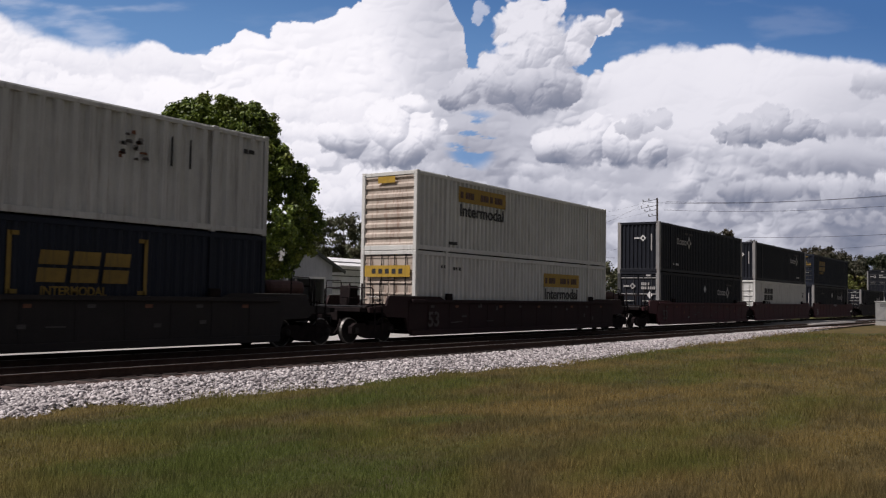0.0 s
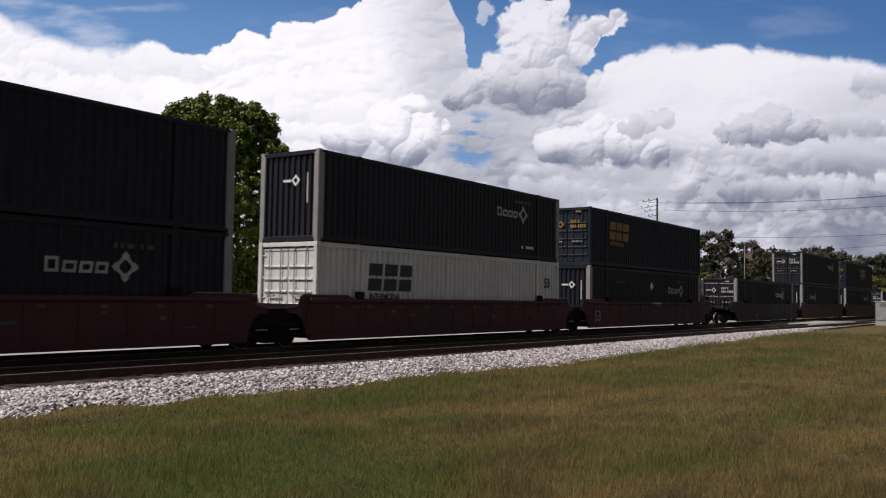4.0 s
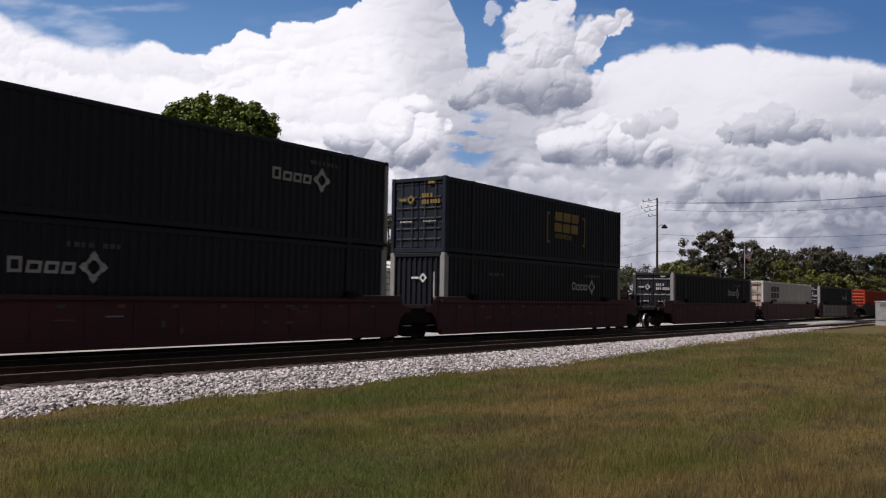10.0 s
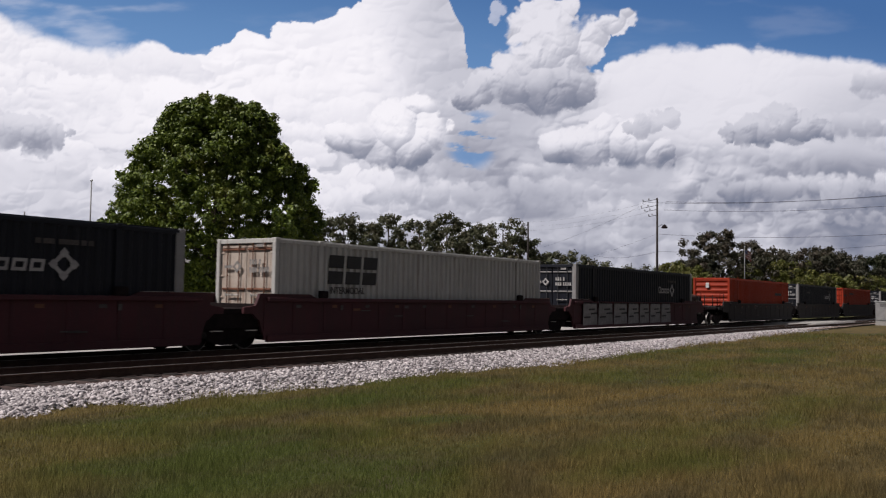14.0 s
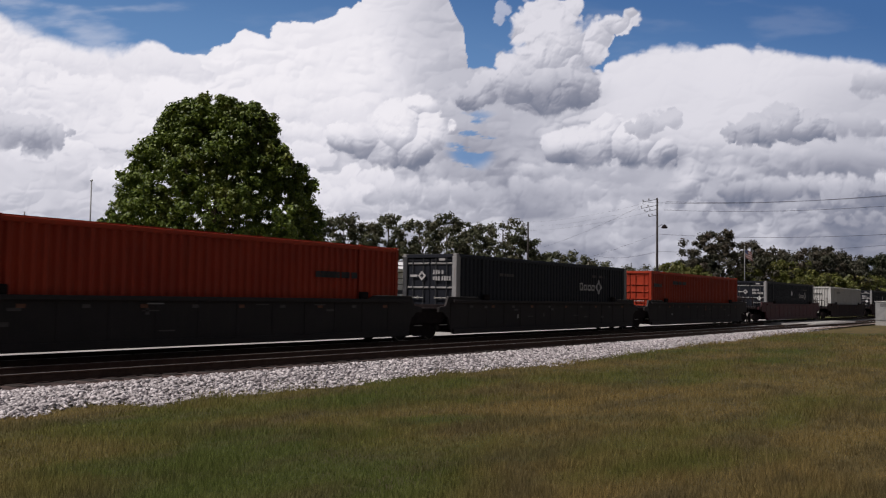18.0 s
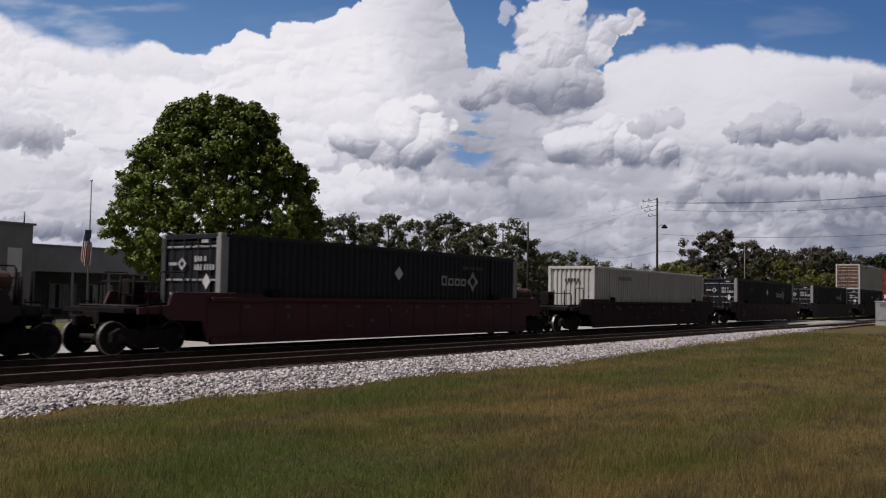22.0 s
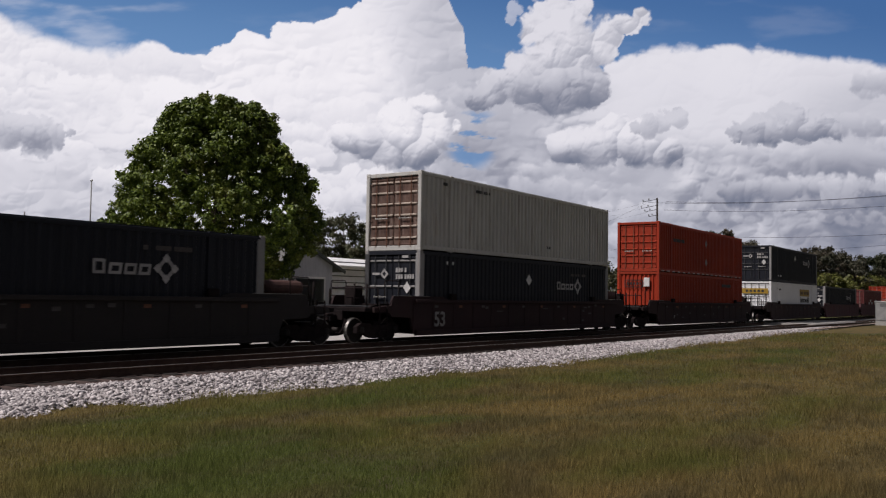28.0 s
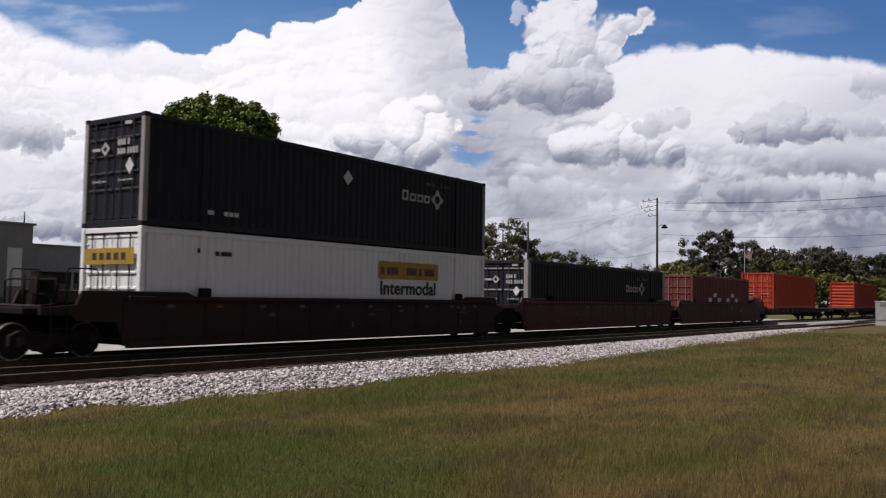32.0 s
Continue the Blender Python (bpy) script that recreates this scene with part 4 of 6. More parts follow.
# ---- well cars ----
ME_WELLSIDE = boxes("well_side", [(0, 0, 0.86, 17.2, 0.05, 1.18)])
ME_TOPCHORD = boxes("top_chord", [(0, -0.03, 1.43, 17.0, 0.16, 0.12)], 0.015)
ME_LOWCHORD = boxes("bottom_sill", [(0, -0.03, 0.305, 17.0, 0.15, 0.19)], 0.015)
ME_RIB = boxes("side_rib", [(0, -0.032, 0.88, 0.09, 0.014, 1.0)], 0.005)
ME_STENCIL = [boxes("stencil_bar", [(0, 0, 0, w, 0.006, h)]) for w, h in ((0.34, 0.07), (0.22, 0.10), (0.5, 0.035), (0.12, 0.16))]
# pale strip laid on the end sill's top: the sun's glint put in as colour
ME_EDGE = boxes("worn_edge", [(0, 0, 1.604, 2.0, 0.085, 0.008)])
ME_JOINT = prism("joint_cover", [(-1.25, 0.78), (-0.95, 0.62), (0.95, 0.62), (1.25, 0.78), (1.25, 1.16), (-1.25, 1.16)], 0.08, "y")
ME_STEP = boxes("stirrup_step", [(0, 0, 0.56, 0.42, 0.06, 0.022)])
ME_VALVEBOX = boxes("valve_box", [(0, 0, 1.56, 0.5, 0.45, 0.76), (0.0, -0.24, 1.6, 0.34, 0.05, 0.5)], 0.03)
ME_CROSSRAIL = tube("cross_rail", [(0, -1.1, 1.2), (0, -1.1, 1.8), (0.05, -1.0, 1.86), (0.05, 1.0, 1.86), (0, 1.1, 1.8), (0, 1.1, 1.2)], 0.026)
ME_WELLFLOOR = boxes("well_floor", [(0, 0, 0.29, 16.6, 2.7, 0.07)], 0.01)
ME_CHEEK, ME_CHEEK_A = [prism("end_sill", [(-0.2, 0.30), (0.15, 0.42), (0.30, 0.84), (REACH + 0.1, 0.88), (REACH + 0.25, 1.02), (LIP, 1.03), (LIP, 1.20), (REACH + 0.15, 1.26), (REACH, 1.60), (-1.75, 1.60), (-2.1, 1.47), (-2.1, 1.32), (-0.2, 1.32)], 0.09, "y") for LIP, REACH in ((2.3, 1.25), (0.9, 0.3))]
ME_DECK_S = boxes("end_deck", [(1.15, 0, 1.12, 3.0, 2.6, 0.14), (1.3, 0, 0.92, 2.8, 0.7, 0.34), (-0.15, 0, 0.85, 0.12, 2.75, 0.9)], 0.015)
ME_DECK_A = boxes("end_deck", [(0.7, 0, 1.10, 1.7, 2.5, 0.14), (0.8, 0, 0.92, 1.9, 0.8, 0.34), (-0.15, 0, 0.85, 0.12, 2.75, 0.9)], 0.015)
ME_COUPLER = boxes("coupler", [(0.25, 0, 0.86, 0.9, 0.16, 0.20), (0.72, 0, 0.86, 0.26, 0.26, 0.28), (0.84, 0.12, 0.86, 0.16, 0.10, 0.26)], 0.03)
ME_HOSE = tube("brake_hose", [(0, 0, 0.8), (0.15, 0, 0.45), (0.32, 0, 0.30), (0.48, 0, 0.34)], 0.03)
ME_RAILING = tube("grab_rail", [(0, 0, 1.2), (0, 0, 2.05), (0.05, 0, 2.12), (0.75, 0, 2.12), (0.8, 0, 2.05), (0.8, 0, 1.2)], 0.02)
ME_STANCHION = tube("stanchion", [(0, 0, 1.15), (0, 0, 2.1)], 0.035)
ME_LADDER = boxes("side_ladder", [(x, 0, 0.85, 0.035, 0.035, 1.1) for x in (-0.2, 0.2)] + [(0, 0, z, 0.4, 0.03, 0.03) for z in (0.42, 0.72, 1.02, 1.32)])
ME_PIPE = tube("train_pipe", [(0, 0, 0), (0.8, 0, 0.02), (1.5, 0.15, -0.05), (2.1, 0.3, -0.2)], 0.035)
ME_LEVER = tube("uncoupling_lever", [(0, -1.3, 0.75), (0.05, -1.25, 0.92), (0.05, -0.2, 0.92), (0.0, 0.0, 1.02)], 0.018)
ME_GRATE = boxes("crossover_grating", [(0.06 * k - 0.2, 0, 0, 0.02, 2.2, 0.03) for k in range(8)])
ME_BRAKEWHEEL = lathe("brake_wheel", [(0.24, -0.015), (0.275, -0.02), (0.28, 0.0), (0.275, 0.02), (0.24, 0.015)], 18, "x")
ME_BRAKEBOX = boxes("brake_cylinder", [(0, 0, 1.36, 0.55, 0.32, 0.34), (0.35, 0, 1.36, 0.2, 0.15, 0.15)], 0.04)
ME_FRAME = prism("side_frame", [(-1.12, 0.34), (-1.12, 0.56), (-0.88, 0.68), (-0.45, 0.66), (-0.32, 0.60), (0.32, 0.60), (0.45, 0.66), (0.88, 0.68), (1.12, 0.56), (1.12, 0.34), (0.78, 0.34), (0.5, 0.20), (0.2, 0.15), (-0.2, 0.15), (-0.5, 0.20), (-0.78, 0.34)], 0.16, "y")
ME_BOLSTER = boxes("bolster", [(0, 0, 0.60, 0.42, 2.1, 0.26), (0, 0, 0.78, 0.5, 0.5, 0.18)], 0.03)
ME_SPRING = lathe("spring_nest", [(0.075, 0.22), (0.09, 0.26), (0.075, 0.30), (0.09, 0.34), (0.075, 0.38), (0.09, 0.42), (0.075, 0.46)], 10, "z")
WHEEL_R = 0.42
ME_WHEELSET = lathe("wheelset", [(0.0, -1.02), (0.075, -1.02), (0.08, -0.83), (0.16, -0.82), (0.20, -0.795), (0.34, -0.785), (0.37, -0.80), (WHEEL_R, -0.795), (WHEEL_R + 0.005, -0.71), (WHEEL_R + 0.03, -0.69), (WHEEL_R + 0.025, -0.665), (0.36, -0.66), (0.2, -0.70), (0.09, -0.68), (0.085, 0.68), (0.2, 0.70), (0.36, 0.66), (WHEEL_R + 0.025, 0.665), (WHEEL_R + 0.03, 0.69), (WHEEL_R + 0.005, 0.71), (WHEEL_R, 0.795), (0.37, 0.80), (0.34, 0.785), (0.20, 0.795), (0.16, 0.82), (0.08, 0.83), (0.075, 1.02), (0.0, 1.02)], 24, "y")
ME_TREADRING = lathe("tread", [(WHEEL_R - 0.02, -0.046), (WHEEL_R + 0.004, -0.046), (WHEEL_R + 0.009, 0.038), (WHEEL_R - 0.02, 0.039)], 24, "y", False)
ME_RESERVOIR = lathe("air_reservoir", [(0.0, -0.80), (0.14, -0.78), (0.22, -0.70), (0.24, -0.63), (0.24, 0.63), (0.22, 0.70), (0.14, 0.78), (0.0, 0.80)], 16, "x")
ME_SADDLE = boxes("reservoir_stand", [(x, 0, 1.40, 0.08, 0.42, 0.46) for x in (-0.38, 0.38)] + [(0, 0, 1.20, 1.0, 0.5, 0.06)], 0.01)
ME_BEARING = lathe("bearing_cap", [(0.0, -0.08), (0.07, -0.08), (0.115, -0.05), (0.12, 0.08)], 12, "y")
ME_FIVE3 = letters("length_mark", "53", 0.52)
ME_BLOCK = boxes("stacking_block", [(0, 0, 0, 0.40, 0.12, 0.24)], 0.03)
ME_REFLECT = boxes("reflector", [(0, 0, 0, 0.22, 0.006, 0.09)])


def bogie(car, x):
    truck = piece("bogie_frame", ME_BOLSTER, M_STEEL, car, (x, 0, 0))
    for s in (-1, 1):
        piece("side_frame", ME_FRAME, M_STEEL, truck, (0, s * 1.0, 0))
        for dx in (-0.11, 0.11):
            piece("spring_nest", ME_SPRING, M_STEEL, truck, (dx, s * 1.0, 0))
        for dx in (-0.89, 0.89):
            piece("bearing_cap", ME_BEARING, M_WHEEL, truck, (dx, s * 1.06, WHEEL_R + 0.02), (0, 0, 0 if s < 0 else 180))
    for dx in (-0.89, 0.89):
        for y in (-0.752, 0.752):
            piece("tread", ME_TREADRING, M_TREAD, truck, (dx, y, WHEEL_R), label="bright worn tread")
        w = piece("wheelset", ME_WHEELSET, M_WHEEL, truck, (dx, 0, WHEEL_R))
        WHEELS.append(w)


def well_car(paint, lead, tail, label, mark=False, ribs=12, gap=19.6):
    """lead and tail: 'own' for an end with its own bogie and coupler, 'shared' for a bogie between two units, 'rest' where the next unit has it."""
    car = thing("well_car", (0, 0, 0), 0, label, "well car", "well cars of the train")
    for s in (-1, 1):
        t = (0, 0, 0 if s < 0 else 180)
        side = piece("well_side", ME_WELLSIDE, paint, car, (0, s * 1.40, 0), t)
        piece("top_chord", ME_TOPCHORD, paint, car, (0, s * 1.41, 0), t)
        piece("bottom_sill", ME_LOWCHORD, paint, car, (0, s * 1.41, 0), t)
        for i in range(ribs):
            piece("side_rib", ME_RIB, paint, side, (-7.4 + 14.8 * i / (ribs - 1), 0, 0))
        for i in range(10):
            piece("reflector", ME_REFLECT, M_RUST if i % 2 else M_STENCIL, side, (-7.2 + 1.6 * i, -0.036, 1.24), label="small dulled reflective strip")
        rnd = random.Random(int(gap * 10) + ribs + int(mark * 50) + len(CARS))
        for i in range(9):
            piece("stencil_bar", ME_STENCIL[rnd.randrange(4)], (M_STENCIL, M_STENCIL, M_RUST, M_FADED)[rnd.randrange(4)] if i < 3 else M_STENCIL, side, (rnd.uniform(-6.5, 6.5), -0.060, rnd.uniform(0.6, 1.32)), label="faint stencilled line")
    piece("well_floor", ME_WELLFLOOR, M_STEEL, car)
    for e, kind in ((-1, lead), (1, tail)):
        turn = (0, 0, 0 if e > 0 else 180)
        x = e * 8.45
        for s in (-1, 1):
            piece("end_sill", ME_CHEEK if kind == "own" else ME_CHEEK_A, paint, car, (x, s * 1.36, 0), turn)
        for s in (-1, 1):
            piece("worn_edge", ME_EDGE, M_ROD, car, (x + e * 0.15 if kind == "own" else x - e * 0.72, s * 1.36, 0), label="bright strip for the sunlit top edge")
        piece("end_deck", ME_DECK_S if kind == "own" else ME_DECK_A, M_STEEL, car, (x, 0, 0), turn)
        if kind == "own":
            bogie(car, e * 10.12)
            piece("coupler", ME_COUPLER, M_STEEL, car, (e * 10.75, 0, 0), turn)
            piece("brake_hose", ME_HOSE, M_STEEL, car, (e * 11.1, -0.45, 0), turn)
            for s in (-1, 1):
                piece("grab_rail", ME_RAILING, M_STEEL, car, (e * 9.2, s * 1.22, 0), turn)
                piece("side_ladder", ME_LADDER, M_STEEL, car, (e * 10.3, s * 1.44, 0))
            piece("valve_box", ME_VALVEBOX, M_STEEL, car, (e * 9.55, -0.55 * e, 0))
            piece("cross_rail", ME_CROSSRAIL, M_STEEL, car, (e * 10.2, 0, 0))
            piece("train_pipe", ME_PIPE, M_STEEL, car, (e * 9.0, -0.95, 1.28), turn)
            piece("uncoupling_lever", ME_LEVER, M_BAR, car, (e * 10.9, 0, 0), turn)
            piece("crossover_grating", ME_GRATE, M_BAR, car, (e * 10.55, 0, 1.24), label="steel grating")
            for y in (-0.9, -0.35):
                piece("stanchion", ME_STANCHION, M_STEEL, car, (e * 10.55, y, -0.1))
            if e > 0:
                piece("air_reservoir", ME_RESERVOIR, M_RESERVOIR, car, (9.35, -0.72, 1.78), label="dusty red air reservoir")
                piece("reservoir_stand", ME_SADDLE, M_STEEL, car, (9.35, -0.72, 0))
                piece("brake_wheel", ME_BRAKEWHEEL, M_STEEL, car, (10.75, 0.6, 1.75))
                piece("brake_cylinder", ME_BRAKEBOX, M_STEEL, car, (9.6, -0.6, 0))
                for y in (0.0, 0.6):
                    piece("stanchion", ME_STANCHION, paint, car, (10.65, y, 0))
            else:
                piece("brake_cylinder", ME_BRAKEBOX, M_STEEL, car, (-9.7, 0.4, 0))
        else:
            if kind == "shared":
                bogie(car, e * gap / 2)
                for s in (-1, 1):
                    piece("joint_cover", ME_JOINT, M_STEEL, car, (e * gap / 2, s * 1.20, 0), label="dark cover plate over the shared bogie")
            piece("stirrup_step", ME_STEP, M_ROD, car, (e * 9.1, -1.42, 0), label="pale worn step")
    for x in (-6.1, 6.1):
        for s in (-1, 1):
            piece("stacking_block", ME_BLOCK, M_STEEL, car, (x, s * 1.40, 1.60))
    if mark:
        piece("length_mark", ME_FIVE3, M_FADED if mark in (0.1, 0.64) else M_STENCIL, car, (mark - 8.075, -1.498, 0.53), label="white painted number")
    return car



ME_SPINE = boxes("deck", [(0, 0, 1.02, 26.0, 2.7, 0.14), (0, 0, 0.75, 20.0, 0.8, 0.42)], 0.02)
ME_FLATSILL = boxes("side_sill", [(0, 0, 0.92, 26.0, 0.12, 0.34)], 0.02)
ME_STAKE = boxes("stake_pocket", [(0, 0, 0.92, 0.16, 0.06, 0.22)], 0.01)


def flat_car(paint, label):
    car = thing("flat_car", (0, 0, 0), 0, label, "flat car", "well cars of the train")
    piece("deck", ME_SPINE, paint, car)
    for s in (-1, 1):
        sill = piece("side_sill", ME_FLATSILL, paint, car, (0, s * 1.33, 0))
        for i in range(16):
            piece("stake_pocket", ME_STAKE, paint, sill, (-12 + 1.6 * i, s * 0.09, 0))
    for e in (-1, 1):
        bogie(car, e * 10.2)
        piece("coupler", ME_COUPLER, M_STEEL, car, (e * 13.0, 0, 0), (0, 0, 0 if e > 0 else 180))
    return car


# ---- the consist, from the leading car to the last ----
def load(box, i, z, shift=0.0):
    MOVING.append((box, FRONTS[i] + shift, z))
    box.matrix_basis = pose(FRONTS[i] + shift + HALF - RUN[0], TRACK_Y, z)
    return box


# marks: x counts from the container's leading end, z from its floor
def decal(box, name, me, material, x, z, label="", y=-1.282, half=HALF):
    return piece(name, me, material, box, (x - half, y, z), label=label)


def slab(name, outline):
    return prism(name, outline, 0.008, "y")


def ring(name, r, inner):
    n = [(r, 0), (0, r), (-r, 0), (0, -r)]
    verts, faces = [], []
    for d in (-0.004, 0.004):
        verts += [(x, d, z) for x, z in n] + [(x * inner, d, z * inner) for x, z in n]
    for i in range(4):
        j = (i + 1) % 4
        faces += [(i, j, 4 + j, 4 + i), (8 + j, 8 + i, 12 + i, 12 + j), (i, 8 + i, 8 + j, j), (4 + j, 12 + j, 12 + i, 4 + i)]
    return mesh_of(name, verts, faces)


def framed(name, w, h, lean, bar):
    """A leaning frame of four bars round an open middle."""
    out = [(0, 0), (w, 0), (w + lean, h), (lean, h)]
    hole = [(bar + lean * bar / h, bar), (w - bar + lean * bar / h, bar), (w - bar + lean * (1 - bar / h), h - bar), (bar + lean * (1 - bar / h), h - bar)]
    verts, faces = [], []
    for d in (-0.004, 0.004):
        verts += [(x, d, z) for x, z in out + hole]
    for i in range(4):
        j = (i + 1) % 4
        faces += [(i, j, 4 + j, 4 + i), (8 + j, 8 + i, 12 + i, 12 + j), (i, 8 + i, 8 + j, j), (4 + j, 12 + j, 12 + i, 4 + i)]
    return mesh_of(name, verts, faces)


ME_WORD = [framed("wordmark_block", w, h, l, 0.075) for w, h, l in ((0.34, 0.36, 0.0), (0.36, 0.28, 0.04), (0.34, 0.28, 0.04), (0.34, 0.28, 0.04))]
WORD_AT = (0.0, 0.42, 0.86, 1.28)
ME_RING, ME_GEM = ring("diamond_ring", 0.34, 0.60), slab("diamond_block", [(0.12, 0), (0, 0.12), (-0.12, 0), (0, -0.12)])
ME_PLACARD = slab("placard", [(0.24, 0), (0, 0.24), (-0.24, 0), (0, -0.24)])
ME_BIGWORD = [slab("wordmark_block", [(0.0, 0.0), (0.70, 0.0), (0.74, 0.41), (0.04, 0.41)]), slab("wordmark_block", [(0.05, 0.51), (0.75, 0.51), (0.79, 0.92), (0.09, 0.92)])]
ME_INTER = letters("printed_word", "INTERMODAL", 0.21, 0.92)
ME_INTERMODAL = letters("printed_word", "Intermodal", 0.46, 1.14)
ME_BANNER = slab("banner", [(0, 0), (3.5, 0), (3.5, 0.60), (0, 0.60)])
ME_BANNERBAR = [slab("banner_block", [(0, 0), (w, 0), (w, 0.26), (0, 0.26)]) for w in (0.2, 0.34, 0.24)]
ME_IDBAR = [slab("id_bar", [(0, 0), (w, 0), (w, 0.12), (0, 0.12)]) for w in (0.09, 0.14, 0.2)]
ME_BRACKET = boxes("bracket", [(0, 0, 0.7, 0.10, 0.008, 1.4), (0.11, 0, 1.35, 0.22, 0.008, 0.10), (0.11, 0, 0.05, 0.22, 0.008, 0.10)])
ME_DOORPLATE = boxes("door_plate", [(0, 0, 0, 0.008, 0.40, 0.30)])
ME_DOORGEM = prism("door_placard", [(0.17, 0), (0, 0.22), (-0.17, 0), (0, -0.22)], 0.008, "x")
ME_ENDBLOCK = [boxes("id_block", [(0, 0, 0, 0.008, w, h)]) for w, h in ((0.085, 0.17), (0.07, 0.17), (0.085, 0.15), (0.34, 0.085))]
ME_ENDRING = ring("emblem_ring", 0.19, 0.5)
ME_ENDRING.transform(pose(0, 0, 0, 0, 0, 90))
ME_DOORBAND = boxes("door_band", [(0, 0, 0, 0.008, 2.1, 0.42)])
ME_DASH = boxes("reflective_dash", [(0, 0, 0, 0.42, 0.006, 0.05)])
ME_WORNBLOCK = [slab("lettering_block", [(0, 0), (w, 0), (w, 0.2), (0, 0.2)]) for w in (0.22, 0.16, 0.3)]


def id_bars(box, x, z, n, seed, material=None):
    """Small unreadable characters in a row."""
    rnd = random.Random(seed)
    for k in range(n):
        if rnd.random() < 0.85:
            decal(box, "id_bar", ME_IDBAR[rnd.randrange(3)], material or M_CHALK, x + 0.19 * k, z)


def diamond_mark(box, x, z, seed):
    """The pale wordmark with its diamond of small blocks, and the marks that go with it."""
    for k, me in enumerate(ME_WORD):
        decal(box, "wordmark_block", me, M_WORN, x - 0.10 + WORD_AT[k], z - 0.18, "pale outlined block")
    decal(box, "diamond_ring", ME_RING, M_WORN, x + 2.02, z, "pale diamond emblem")
    for a, b in ((0.27, 0), (-0.27, 0), (0, 0.27), (0, -0.27)):
        decal(box, "diamond_block", ME_GEM, M_WORN, x + 2.02 + a, z + b, y=-1.284)
    id_bars(box, x + 1.3, z + 0.46, 8, seed, M_STENCIL)


def door_marks(box, seed, gem=True, word=M_WORN, fx=-HALF - 0.005):
    """Small blocks for the emblem on one door and two rows of characters on the other."""
    rnd = random.Random(seed)
    piece("emblem_bar", ME_ENDBLOCK[3], word, box, (fx, 0.74, 2.05), label="pale emblem bar")
    piece("emblem_ring", ME_ENDRING, word, box, (fx, 0.34, 2.05), label="pale diamond emblem")
    for row, (n, z) in enumerate(((4, 2.19), (7, 1.95))):
        for k in range(n):
            piece("id_block", ME_ENDBLOCK[rnd.randrange(3)], word, box, (fx, -0.24 - 0.115 * k - (0.06 if k > 2 else 0), z))
    piece("door_plate", ME_DOORPLATE, word, box, (fx, -0.62, 2.68), label="pale plate at the top of the door").scale = (1, 0.7, 0.3)
    if gem:
        piece("door_placard", ME_DOORGEM, M_CHALK, box, (fx, -0.72, 1.55), label="white diamond placard")


def big_mark(box, x, z, material, word_material, squash=1.0):
    for k in range(3):
        for me in ME_BIGWORD:
            decal(box, "wordmark_block", me, material, x + 0.84 * k, z, "heavy leaning block").scale = (1, 1, squash)
    decal(box, "printed_word", ME_INTER, word_material, x + 0.1, z - 0.30, "small printed word below the emblem")


def banner_mark(box, x, z):
    """A yellow banner with dark blocks, and the printed word under it."""
    decal(box, "banner", ME_BANNER, M_GOLD, x, z, "yellow banner decal")
    for k in (0, 1, 2, 4, 5, 6, 7, 8):
        decal(box, "banner_block", ME_BANNERBAR[k % 3], M_RUSTED, x + 0.12 + 0.36 * k, z + 0.15, y=-1.288)
    decal(box, "printed_word", ME_INTERMODAL, M_INK, x + 0.08, z - 0.53, "black printed word")


def worn_word(box, x, z, n, seed, material):
    rnd = random.Random(seed)
    for k in range(n):
        decal(box, "lettering_block", ME_WORNBLOCK[rnd.randrange(3)], material, x + 0.24 * k, z)


NAVY_LABEL = "dark navy container with pale corner posts, in a well car"


def navy(front, label=NAVY_LABEL):
    # posts are pale metal; the navy doors' ribs take that tone as painted sun highlights
    return container(label, M_NAVY, front, posts=True, post_paint=M_POST, bars=(0.5, 1.42, 2.36), trim=M_POST, rods=M_BAR)


UNIT_LABEL = {M_MAROON: "oxide-red well car, dusty and streaked, on the rails", M_BROWN: "dark brown well car with grimy ribbed sides", M_SOOT: "sooty blackish-green well car with ribbed sides"}
UNITS = [(M_SOOT, "own", "own", 0), (M_BROWN, "own", "own", 0.52), (M_MAROON, "own", "shared", 0.06), (M_MAROON, "rest", "shared", 0), (M_MAROON, "rest", "own", 0.1),
         (M_SOOT, "own", "shared", 0), (M_MAROON, "rest", "shared", 0), (M_MAROON, "rest", "own", 0), (M_MAROON, "own", "shared", 0.02), (M_MAROON, "rest", "shared", 0),
         (M_MAROON, "rest", "own", 0), (M_SOOT, "own", "shared", 0), (M_SOOT, "rest", "shared", 0), (M_SOOT, "rest", "own", 0), (M_MAROON, "own", "own", 0),
         (M_BROWN, "own", "own", 0), (M_BROWN, "own", "own", 0.5), (M_SOOT, "own", "own", 0), (M_BROWN, "own", "own", 0.64), (M_BROWN, "own", "own", 0),
         (M_BROWN, "own", "shared", 0), (M_MAROON, "rest", "shared", 0), (M_MAROON, "rest", "own", 0)]
LOW, HIGH = {}, {}


